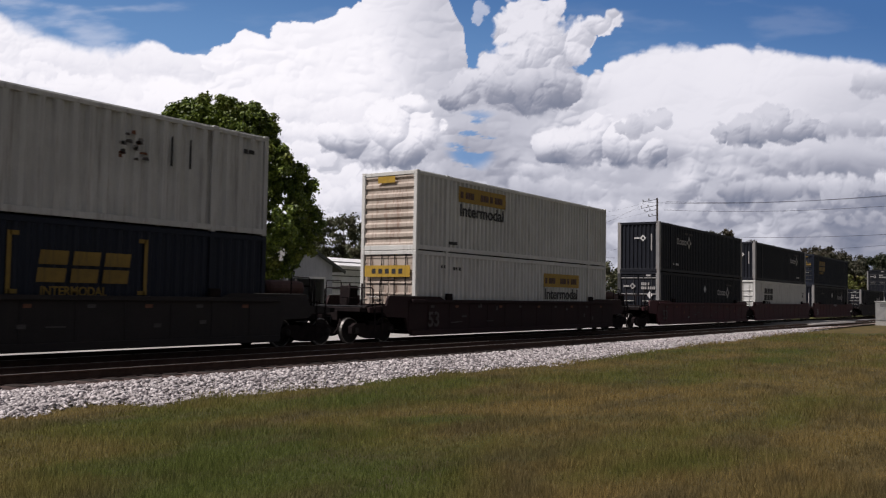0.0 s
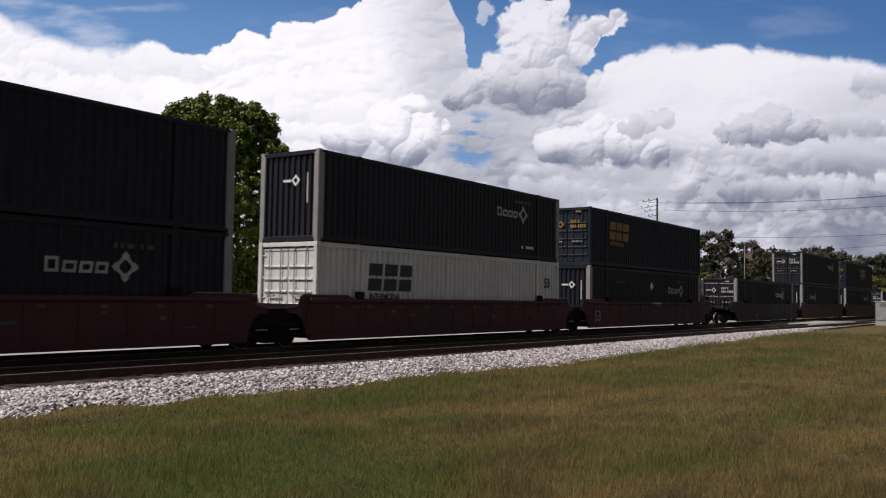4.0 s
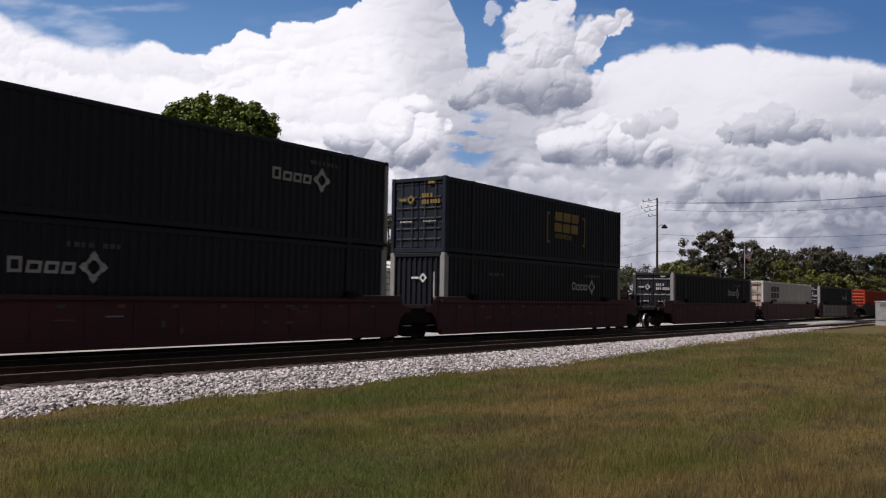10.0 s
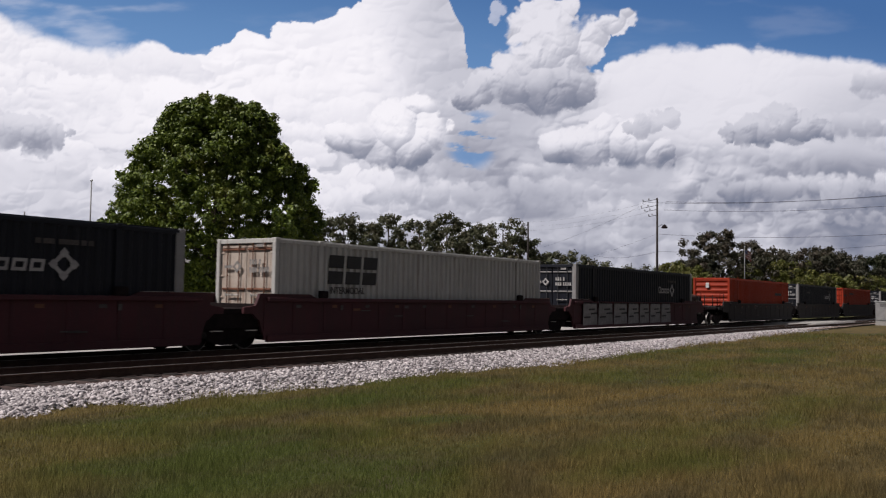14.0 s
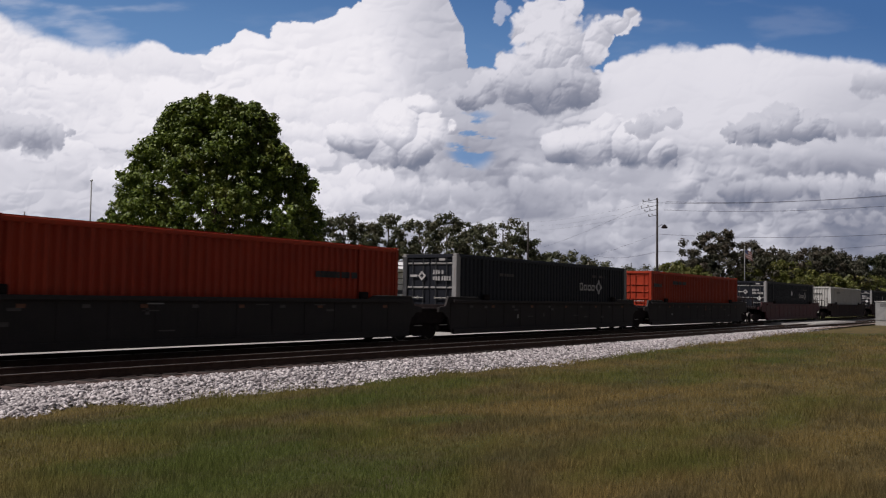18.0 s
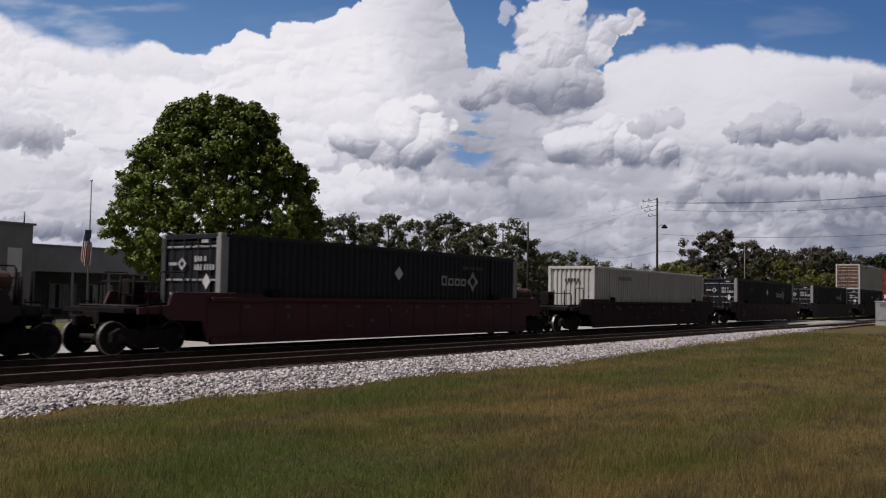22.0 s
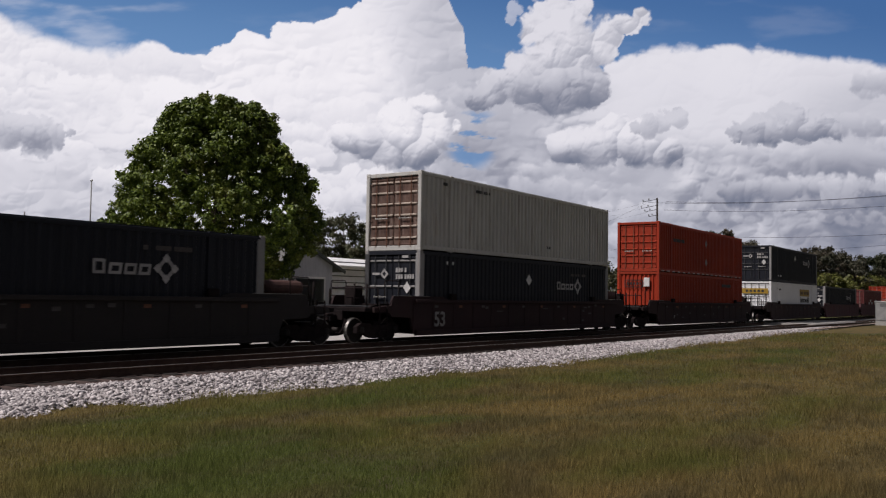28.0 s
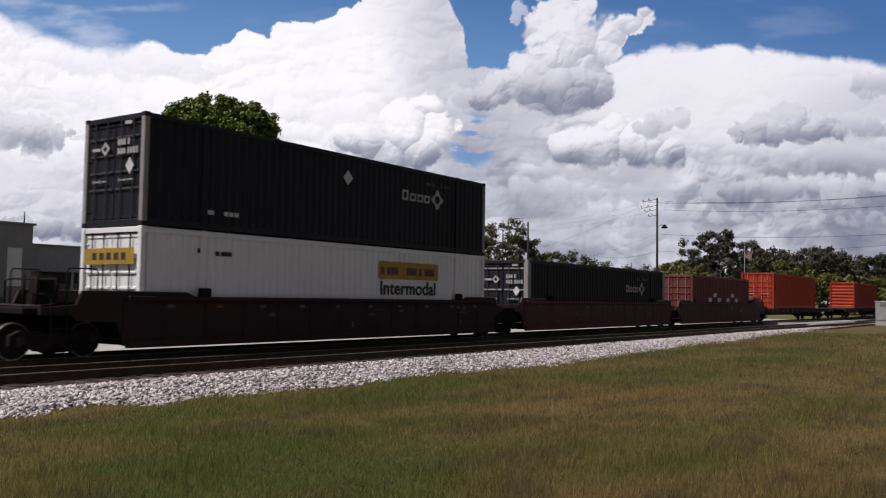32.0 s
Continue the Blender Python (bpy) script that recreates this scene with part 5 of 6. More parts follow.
def build_train():
    for i, (paint, lead, tail, mark) in enumerate(UNITS):
        car = well_car(paint, lead, tail, UNIT_LABEL[paint], mark)
        car.matrix_basis = pose(FRONTS[i] + HALF - RUN[0], TRACK_Y, 0)
        MOVING.append((car, FRONTS[i], 0.0))
        CARS.append(car)
    for i, front in ((2, "door"), (4, "nose"), (5, "door"), (6, "nose"), (7, "nose"), (8, "door"), (10, "door"), (12, "door"), (14, "door"), (16, "door"), (17, "door"), (18, "door"), (21, "door")):
        LOW[i] = load(navy(front), i, LOW_Z)
    for i, front in ((2, "nose"), (3, "nose")):
        HIGH[i] = load(navy(front, "dark navy container with pale corner posts, stacked on another"), i, TOP_Z)
    for i in (6, 20):
        HIGH[i] = load(container("dark navy container with grey lock rods, stacked on another", M_NAVY, "door", post_paint=M_POST, bars=(0.8, 1.25, 1.7, 2.15), trim=M_BAR), i, TOP_Z)
    LOW[0] = load(container("faded dark blue container with yellow lettering, riding in a well car", M_BLUEGREY, trim=M_BAR), 0, LOW_Z)
    HIGH[0] = load(container("dull pale grey container with wide ribs, stacked on another", M_PALE, "nose", wide=True), 0, TOP_Z)
    LOW[1] = load(container("white corrugated container with yellow and black decals", M_WHITE, rods=M_STEEL, door_paint=M_STAINED, deep=0.09), 1, LOW_Z)
    HIGH[1] = load(container("white corrugated container with yellow and black decals, stacked on another", M_WHITE, "flat", door_paint=M_STAINED, deep=0.09), 1, TOP_Z)
    LOW[3] = load(container("white container with blue lettering, riding in a well car", M_WHITE), 3, LOW_Z)
    HIGH[4] = load(container("faded dark blue container with yellow lettering, stacked on another", M_BLUEGREY, trim=M_BAR), 4, TOP_Z)
    HIGH[7] = load(container("faded dark blue container with yellow lettering in brackets, stacked on another", M_BLUEGREY, trim=M_BAR), 7, TOP_Z)
    LOW[9] = load(container("cream-white container with heavy dark lettering and rusty door seams", M_CREAM, trim=M_RUST, bars=(0.1, 1.2, 2.4), door_paint=M_STAINED), 9, LOW_Z)
    LOW[11] = load(container("weathered orange container with a ribbed front wall", M_ORANGE, "flat"), 11, LOW_Z)
    LOW[13] = load(container("weathered orange container with black lettering", M_ORANGE, rods=M_ORANGE), 13, LOW_Z)
    LOW[15] = load(container("cream-white container with deep ribs and rust stains", M_CREAM, "nose", deep=0.10), 15, LOW_Z)
    HIGH[18] = load(container("cream-grey container with rusty doors, stacked on another", M_CREAM, trim=M_STAINED, bars=(0.3, 0.72, 1.14, 1.56, 1.98, 2.36), rods=M_RUST, door_paint=M_RUSTED), 18, TOP_Z)
    LOW[19] = load(container("weathered orange container, riding in a well car", M_ORANGE, "nose"), 19, LOW_Z)
    HIGH[19] = load(container("weathered orange container with doors in front, stacked on another", M_ORANGE, rods=M_RUST), 19, TOP_Z)
    LOW[20] = load(container("white container with yellow and black decals, riding in a well car", M_CLEAN, rods=M_STEEL), 20, LOW_Z)
    LOW[22] = load(container("oxblood red container with white lettering", M_OXBLOOD, length=12.19), 22, LOW_Z)
    for i in (23, 24):
        car = flat_car(M_BROWN, "brown flat car that carries an orange container")
        MOVING.append((car, FRONTS[i], 0.0))
        LOW[i] = load(container("weathered orange container on a flat car", M_ORANGE, "door" if i == 23 else "flat", length=14.63), i, 1.09)



def mark_train():
    for i in (2, 4, 5, 7, 8, 10, 12, 14, 16, 17, 18, 21):
        diamond_mark(LOW[i], 10.7, 1.84, i)
    diamond_mark(LOW[6], 2.95, 1.80, 6), diamond_mark(HIGH[2], 2.97, 1.92, 30)
    for i in (3, 6, 20):
        diamond_mark(HIGH[i], 10.8, 1.90, 40 + i)
    for i in (2, 4, 14, 16, 18):
        decal(LOW[i], "placard", ME_PLACARD, M_CHALK, 8.0, 2.02, "white diamond placard")
    decal(HIGH[20], "placard", ME_PLACARD, M_CHALK, 7.8, 2.14, "white diamond placard")
    for i in (2, 3, 20):
        id_bars(HIGH[i], 2.1 if i != 3 else 12.7, 0.45, 6, 60 + i)
    door_marks(LOW[9], 9, False, M_FADED)
    worn_word(LOW[15], 2.9, 2.25, 7, 22, M_FADED)
    id_bars(HIGH[18], 3.1, 2.45, 9, 23, M_INK), id_bars(HIGH[18], 1.4, 2.50, 2, 24, M_INK), id_bars(HIGH[18], 9.6, 0.55, 2, 25, M_INK), id_bars(LOW[18], 1.7, 2.45, 3, 26)
    for i in (4, 7, 12, 16):
        id_bars(LOW[i], 3.2, 2.12, 6, 130 + i, M_STENCIL)
    for i, gem in ((2, 1), (5, 0), (8, 0), (10, 0), (12, 0), (14, 1), (16, 1), (17, 0), (18, 1), (21, 1)):
        door_marks(LOW[i], i, gem)
    for i in (6, 20):
        door_marks(HIGH[i], 70 + i, i == 20)
    for i in (4, 7):
        door_marks(HIGH[i], 80 + i, False, M_OCHRE)
    for box in (LOW[4], LOW[6], LOW[7], HIGH[2], HIGH[3]):
        piece("emblem_bar", ME_ENDBLOCK[3], M_CHALK, box, (-HALF + 0.03, 0.10, 1.95), label="pale emblem bar")
        piece("emblem_ring", ME_ENDRING, M_CHALK, box, (-HALF + 0.03, -0.28, 1.95), label="pale diamond emblem")
        piece("nose_plate", ME_DOORPLATE, M_WORN, box, (-HALF + 0.03, -0.80, 1.7)).scale = (1, 0.16, 3.2)
    banner_mark(HIGH[1], 2.7, 1.99), banner_mark(LOW[1], 9.6, 1.76), banner_mark(LOW[20], 9.45, 1.82)
    for i in (1, 20):
        piece("door_band", ME_DOORBAND, M_GOLD, LOW[i], (-HALF - 0.02, 0, 2.14), label="yellow banner across the doors")
        for k in range(5):
            piece("door_band_block", ME_DOORPLATE, M_INK, LOW[i], (-HALF - 0.027, 0.62 - 0.31 * k, 2.14)).scale = (1, 0.45, 0.6)
        id_bars(LOW[i], 1.6, 2.3, 2, i, M_INK), id_bars(LOW[i], 2.4, 2.25, 3, i + 9, M_INK)
    piece("door_plate", ME_DOORPLATE, M_GOLD, HIGH[1], (-HALF - 0.02, 0.1, 2.60), label="yellow decal on the front wall").scale = (1, 2.0, 0.8)
    id_bars(HIGH[1], 2.0, 0.3, 4, 3, M_INK)
    big_mark(HIGH[4], 2.27, 1.42, M_OCHRE, M_OCHRE), big_mark(HIGH[7], 8.75, 1.40, M_OCHRE, M_OCHRE), big_mark(LOW[0], 9.15, 1.42, M_OCHRE, M_OCHRE, 0.8)
    big_mark(LOW[9], 2.28, 1.58, M_INK, M_STENCIL), big_mark(LOW[3], 2.5, 1.40, M_INK, M_INK)
    for box, a, b, z in ((HIGH[7], 8.1, 11.9, 0.85), (LOW[0], 8.5, 12.05, 1.15)):
        decal(box, "bracket", ME_BRACKET, M_OCHRE, a, z, "yellow bracket")
        other = decal(box, "bracket", ME_BRACKET, M_OCHRE, b, z, "yellow bracket")
        other.scale = (-1, 1, 1)
    decal(LOW[3], "printed_number", ME_FIVE3, M_INK, 14.75, 1.72, "black painted number").scale = (0.75, 1, 0.8)
    worn_word(LOW[13], 3.4, 2.2, 9, 1, M_INK), worn_word(LOW[13], 0.4, 2.0, 5, 2, M_INK), worn_word(LOW[11], 12.0, 1.78, 8, 3, M_INK)
    worn_word(HIGH[19], 2.3, 1.85, 8, 4, M_INK), worn_word(LOW[19], 11.5, 2.2, 8, 5, M_INK)
    for z in (2.04, 0.84):
        decal(HIGH[19], "placard", ME_PLACARD, M_FADED, 8.26, z, "greyish diamond placard")
    for k in range(18):
        decal(HIGH[19], "reflective_dash", ME_DASH, M_CHALK, 0.6 + 0.88 * k, 0.06, "pale reflective dash", y=-1.289)
    for k in range(7):
        if k != 3:
            decal(LOW[22], "lettering_block", ME_BIGWORD[k % 2], M_CHALK, 3.1 + 0.95 * k, 1.2, "white lettering block", half=6.095).scale = (0.9, 1, 0.62)
    rnd = random.Random(7)
    for k in range(16):
        w, h = rnd.uniform(0.10, 0.26), rnd.uniform(0.06, 0.14)
        decal(HIGH[0], "faded_emblem", slab("faded_emblem", [(0, 0), (w, 0), (w * 0.8, h), (w * 0.1, h * 0.8)]), (M_STENCIL, M_FADED, M_RUST)[k % 3], 11.1 + rnd.uniform(0, 0.75), 1.55 + rnd.uniform(0, 0.8), "flaking remains of an emblem")
    for x in (12.7, 13.3):
        decal(HIGH[0], "faded_emblem", slab("faded_emblem", [(0, 0), (0.07, 0), (0.06, 0.8), (0.01, 0.75)]), M_INK, x, 1.6, "thin dark stroke")
    id_bars(HIGH[0], 15.2, 2.3, 2, 8, M_INK)
    piece("document_box", boxes("document_box", [(0, 0, 0, 0.07, 0.36, 0.52)], 0.02), M_CHALK, LOW[19], (-HALF - 0.02, -0.55, 2.28), label="white document box")
    plate = piece("plate_frame", boxes("plate_frame", [(0, 0, z, 0.02, 1.1, 0.05) for z in (-0.2, 0.2)] + [(0, y, 0, 0.02, 0.05, 0.4) for y in (-0.55, 0.55)]), M_INK, LOW[19], (-HALF + 0.005, 0.25, 2.2), label="dark framed plate")
    for k in range(5):
        piece("id_bar", boxes("id_bar", [(0, 0, 0, 0.012, 0.10 + 0.03 * (k % 2), 0.14)]), M_INK, plate, (0, 0.36 - 0.19 * k, 0))
        piece("id_bar", boxes("id_bar", [(0, 0, 0, 0.012, 0.10 + 0.03 * (k % 2), 0.16)]), M_INK, LOW[15], (-HALF + 0.02, 0.30 - 0.17 * k, 2.20))
    piece("document_box", boxes("document_box", [(0, 0, 0, 0.07, 0.24, 0.36)], 0.02), M_CHALK, LOW[11], (-HALF - 0.02, 0.26, 2.36), label="white document box")
    piece("door_placard", ME_DOORGEM, M_FADED, LOW[11], (-HALF - 0.02, 0.92, 1.25), label="pale diamond placard")
    piece("worn_panel", boxes("worn_panel", [(0, 0, 0, 1.4, 0.012, 0.10), (0.2, 0, -0.14, 0.45, 0.012, 0.03)]), M_WORN, CARS[4], (0.15, -1.527, 1.43), label="pale strip on the top chord")
    rnd = random.Random(12)
    x = 0.3
    for k in range(7):
        w = rnd.uniform(1.35, 1.9)
        tag = slab("spray_letter", [(0, 0), (w, 0.03), (w * 0.94, 1.08), (w * 0.05, 1.12)])
        block = piece("spray_letter", tag, M_FADED, CARS[10], (x - HALF, -1.516, 0.34), label="pale grey spray-painted block")
        for z, a in ((0.72, 0.4), (0.34, 0.1), (0.52, 0.55)):
            bar = slab("spray_stroke", [(0, 0), (w * 0.42, 0.02), (w * 0.40, 0.10), (0, 0.08)])
            piece("spray_stroke", bar, M_INK, block, (a * w, -0.006, z))
        x += w + 0.12


build_train()
mark_train()
# ---- trees ----
def leaves(name, centres, spread, count, size, seed, core=0.45, rim=1.05):
    """Many small folded leaves round clump centres; most face outwards and up."""
    rng = np.random.default_rng(seed)
    c = np.repeat(np.asarray(centres, float), count, 0)
    d = rng.normal(size=c.shape)
    d /= np.linalg.norm(d, axis=1, keepdims=True)
    s = np.repeat(np.asarray(spread, float), count)[:, None]
    at = c + d * s * rng.uniform(core, rim, (len(c), 1)) * np.array([1, 1, 0.8])
    nrm = d + rng.normal(scale=0.55, size=c.shape) + np.array([0, 0, 0.35])
    nrm /= np.linalg.norm(nrm, axis=1, keepdims=True)
    a = np.cross(nrm, rng.normal(size=c.shape))
    a /= np.linalg.norm(a, axis=1, keepdims=True)
    b = np.cross(nrm, a)
    l = size * rng.uniform(0.6, 1.3, (len(c), 1))
    v = np.stack([at - a * l, at + b * l * 0.62 - nrm * l * 0.15, at + a * l, at - b * l * 0.62 - nrm * l * 0.15], 1).reshape(-1, 3)
    me = bpy.data.meshes.new(name)
    n = len(c)
    me.vertices.add(4 * n)
    me.vertices.foreach_set("co", v.ravel())
    me.loops.add(4 * n)
    me.loops.foreach_set("vertex_index", np.arange(4 * n))
    me.polygons.add(n)
    me.polygons.foreach_set("loop_start", np.arange(n) * 4)
    me.polygons.foreach_set("loop_total", np.full(n, 4))
    me.update()
    me.materials.append(None)
    return me


def tree(at, height, profile, clumps, per, leaf, material, seed, label, trunk_r=0.3, clump_r=0.9, lean=0.0, group="", core=0.45, rim=1.05, bare=0.1, ragged=0.0, inner=0):
    """A tapered trunk, limbs that fork outwards, and a crown of leaf clumps whose radius follows the profile (part of height, radius)."""
    rnd = random.Random(seed)
    top = thing("tree", at, 0, label, "tree", group)
    zs, rs = [p[0] * height for p in profile], [p[1] for p in profile]
    low = zs[0]
    trunk = tube("trunk", [(0, 0, -0.1), (0.05, 0.02, 0.3), (0.1, 0.0, low), (0.05 + lean, 0.1, height * 0.62), (lean * 1.5, 0.05, height * 0.86)], trunk_r * 1.25, 9, 0.12)
    piece("trunk", trunk, M_BARK, top)
    centres, spread = [], []
    for k in range(clumps):
        f = (k + 0.5) / clumps
        z = low + (height - low - clump_r * 0.7) * (f ** 0.8)
        r = np.interp(z, zs, rs)
        a = k * 2.39996 + rnd.uniform(-0.3, 0.3)
        inner = rnd.uniform(0.35, 0.75) if k % 5 == 0 else rnd.uniform(0.86 - ragged, 1.0)
        bough = 1 + 0.05 * math.sin(3 * a + 1.3 * z) + 0.07 * math.sin(7 * a - 2.1 * z) + ragged * 0.5 * math.sin(2 * a + 0.9 * z + seed)
        if rnd.random() < bare or math.sin(2.3 * a + 1.7 * z) * math.sin(1.1 * z - 1.9 * a + 1) > 0.90:
            continue
        rr = max(r * inner * bough - clump_r * 0.45, 0)
        centres.append((rr * math.cos(a) + lean * f, rr * math.sin(a), z + rnd.uniform(-0.3, 0.3)))
        spread.append(clump_r * rnd.uniform(0.7, 1.2))
    for k in range(0, len(centres), max(len(centres) // 14, 1)):
        c = Vector(centres[k])
        z0 = max(low * 0.9, c.z * 0.55)
        limb = tube("limb", [(0.05, 0.02, z0), (c.x * 0.45, c.y * 0.45, z0 + (c.z - z0) * 0.55), tuple(c)], trunk_r * 0.30, 6, 0.2)
        piece("limb", limb, M_BARK, top)
    if inner:
        deep = [(0.62 * x, 0.62 * y, z - 0.25) for x, y, z in centres[::3]]
        shade = piece("inner_crown", leaves("inner_crown", deep, [clump_r * 1.7] * len(deep), inner, leaf * 2.0, seed + 5, 0.2, 1.0), material, top, label="shaded leaves deep in the crown")
        shade["kind"] = "stuff"
    crown = piece("crown", leaves("crown", centres, spread, per, leaf, seed, core, rim), material, top)
    crown["kind"] = "stuff"
    return top


tree((33.50, 38.98, GROUND), 12.75, [(0.15, 2.0), (0.21, 3.2), (0.29, 4.7), (0.38, 5.75), (0.47, 6.0), (0.54, 5.75), (0.61, 5.25), (0.66, 5.1), (0.72, 4.75), (0.76, 4.2), (0.80, 3.75), (0.85, 3.5), (0.90, 3.25), (0.95, 2.75), (1.0, 1.9)],
     2300, 84, 0.098, M_LEAF, 3, "large broad-leaved tree with a dense rounded green crown", 0.34, 0.37, -0.15, core=0.35, rim=1.0, bare=0.03, inner=31)
OAK = [(0.22, 0.30), (0.40, 0.46), (0.62, 0.47), (0.82, 0.36), (0.93, 0.22), (1.0, 0.08)]


def wood(rows, material, label, leaf, seed, group, clumps=70, per=95):
    for k, (x, y, h, w) in enumerate(rows):
        tree((x, y, GROUND), h, [(f, r * w * (1.85 + 0.3 * ((k * 7) % 3))) for f, r in OAK], clumps, per, leaf * 0.58, material, seed + k, label, 0.22, 0.055 * w + 0.34, group=group, core=0.2, rim=1.25, bare=0.14, ragged=0.34, inner=26)


wood([(75, 75.5, 10.4, 4.4), (77.2, 72.6, 11.2, 4.6), (79.4, 70, 11.6, 4.2), (81.2, 68, 10.8, 4.4), (83, 66, 11.8, 4.2), (85.2, 63, 11.2, 4.6), (87.2, 60.4, 12.0, 4.6), (89.4, 57.8, 11.0, 4.2), (91.4, 55, 11.4, 5.0), (93.4, 53.6, 9.4, 4.2),
      (76, 77, 8.4, 5.5), (81, 72, 8.4, 5.5), (86, 65, 8.2, 5.5), (90.5, 59.5, 7.6, 5.0)], M_LEAF2,
     "tall dusky green tree with an open ragged crown", 0.30, 100, "trees behind the buildings", 84, 78)
wood([(110, 60, 8.4, 7), (112.5, 57.5, 9.0, 6), (115, 54.5, 7.4, 7), (98, 56, 6.2, 5), (151.5, 62, 8.2, 9), (150.5, 65, 7.4, 8)], M_LEAF2, "rounded dark green tree", 0.34, 140, "trees behind the road")
wood([(147.8, 50, 9.6, 8), (149.2, 47.2, 14.2, 8.5), (151, 44.6, 12.6, 9), (157.8, 43.6, 11.0, 8), (165.3, 41.8, 11.0, 9), (168.8, 37.0, 12.4, 9), (170.5, 34.4, 11.6, 9), (177.7, 33, 11.2, 9), (185, 31.0, 9.6, 9)],
     M_LEAF4, "grey-green roadside tree hung with moss", 0.42, 170, "trees beyond the crossing", 80, 110)
wood([(186.8, 28.5, 11.2, 10), (194.3, 26.6, 12.0, 11), (202, 23.6, 13.0, 12), (210, 21, 13.6, 12), (218, 18.6, 14.4, 13), (225, 14, 14.4, 13)],
     M_LEAF5, "deep green roadside tree with a dense crown", 0.46, 190, "trees beyond the crossing", 80, 110)
wood([(140, 51.8, 8.4, 5), (141.5, 49.8, 7.6, 6), (152, 40.2, 8.2, 8), (155, 37.2, 9.2, 8), (160, 33.6, 7.2, 8), (172, 30.2, 7.6, 9)], M_LEAF3, "yellow-green tree with a rounded crown", 0.40, 200, "trees beyond the crossing")
wood([(42.5, 85, 8.8, 6), (38, 84, 8.2, 5), (14, 78, 11.0, 8)], M_LEAF2, "dark tree behind the grey building", 0.34, 220, "trees behind the buildings")


# ---- buildings ----
def house():
    top = thing("garage", (43.93, 42, GROUND), 0, "small white gabled garage with a dark open doorway", "garage")
    h, w, r = 4.0, 2.5, 5.1
    outline = [(-w, 0), (-1.87, 0), (-1.87, 3.05), (1.64, 3.05), (1.64, 0), (w, 0), (w, h), (0, r), (-w, h)]
    piece("gable_wall", prism("gable_wall", outline, 0.18), M_GABLE, top)
    piece("gable_wall", prism("gable_wall", [(-w, 0), (w, 0), (w, h), (0, r), (-w, h)], 0.18), M_GABLE, top, (0, 10, 0))
    for s in (-1, 1):
        piece("side_wall", boxes("side_wall", [(0, 0, h / 2, 0.18, 9.8, h)]), M_GABLE, top, (s * (w - 0.09), 5, 0))
        slope = math.degrees(math.atan2(r - h, w))
        piece("roof_slope", boxes("roof_slope", [(0, 0, 0, 3.85, 10.8, 0.10)]), M_ROOF, top, (s * 1.74, 5, h + 0.40), (0, s * slope, 0))
        piece("bargeboard", boxes("bargeboard", [(0, 0, 0, 3.85, 0.05, 0.20)]), M_DARKWALL, top, (s * 1.74, -0.43, h + 0.34), (0, s * slope, 0))
    piece("doorway_frame", boxes("doorway_frame", [(-1.93, -0.11, 1.5, 0.12, 0.06, 3.1), (1.7, -0.11, 1.5, 0.12, 0.06, 3.1), (-0.115, -0.11, 3.12, 3.75, 0.06, 0.14)]), M_TRIM, top)
    piece("inner_wall", boxes("inner_wall", [(0, 4, 1.7, 4.6, 0.1, 3.4)]), M_DARKWALL, top)
    piece("floor_slab", boxes("floor_slab", [(0, 5, 0.02, 4.6, 9.8, 0.06)]), M_ROAD, top)


house()


def shed(x0, x1, y0, y1, h, label, windows, courses=9, parapet=0.35):
    top = thing("warehouse", (x0, y0, GROUND), 0, label, "warehouse")
    w, d = x1 - x0, y1 - y0
    piece("wall", boxes("wall", [(w / 2, 0.1, h / 2, w, 0.2, h)]), M_SIDING, top)
    piece("wall", boxes("wall", [(w / 2, d - 0.1, h / 2, w, 0.2, h)]), M_SIDING, top)
    for x in (0.1, w - 0.1):
        piece("wall", boxes("wall", [(x, d / 2, h / 2, 0.2, d - 0.4, h)]), M_SIDING, top)
    lap = prism("siding_board", [(-0.13, -h / courses / 2), (0.0, -h / courses / 2), (0.0, h / courses / 2), (-0.02, h / courses / 2)], w, "x")
    # dark strip under each lap: joint dirt, and the lap's shade put in as colour
    strip = boxes("joint_strip", [(0, 0, 0, w - 0.1, 0.04, 0.07)])
    for i in range(courses):
        piece("siding_board", lap, M_SIDING, top, (w / 2, 0, (i + 0.5) * h / courses))
        piece("joint_strip", strip, M_DARKWALL, top, (w / 2, -0.115, i * h / courses), label="dark strip for the dirt and shade under a board")
    piece("roof", boxes("roof", [(w / 2, d / 2, h + 0.06, w + 0.3, d + 0.3, 0.12)]), M_TIN, top)
    if parapet:
        piece("parapet", boxes("parapet", [(w / 2, -0.06, h + parapet / 2, w + 0.3, 0.16, parapet)]), M_TRIM, top)
    else:
        piece("eave_roof", prism("eave_roof", [(-1.2, h - 0.30), (-1.2, h - 0.22), (1.8, h + 0.50), (1.8, h + 0.40)], w + 0.6, "x"), M_SIDING, top, (w / 2, 0, 0), label="pale sloping metal roof edge")
    for x, z, ww, hh in windows:
        win = piece("window", boxes("window", [(0, 0, hh / 2, ww, 0.04, hh)]), M_GLASS, top, (x, -0.07, z))
        piece("window_frame", boxes("window_frame", [(-ww / 2, -0.03, hh / 2, 0.08, 0.05, hh + 0.1), (ww / 2, -0.03, hh / 2, 0.08, 0.05, hh + 0.1), (0, -0.03, 0, ww, 0.05, 0.08), (0, -0.03, hh, ww, 0.05, 0.08), (0, -0.03, hh / 2, ww, 0.04, 0.05)]), M_TRIM, win)


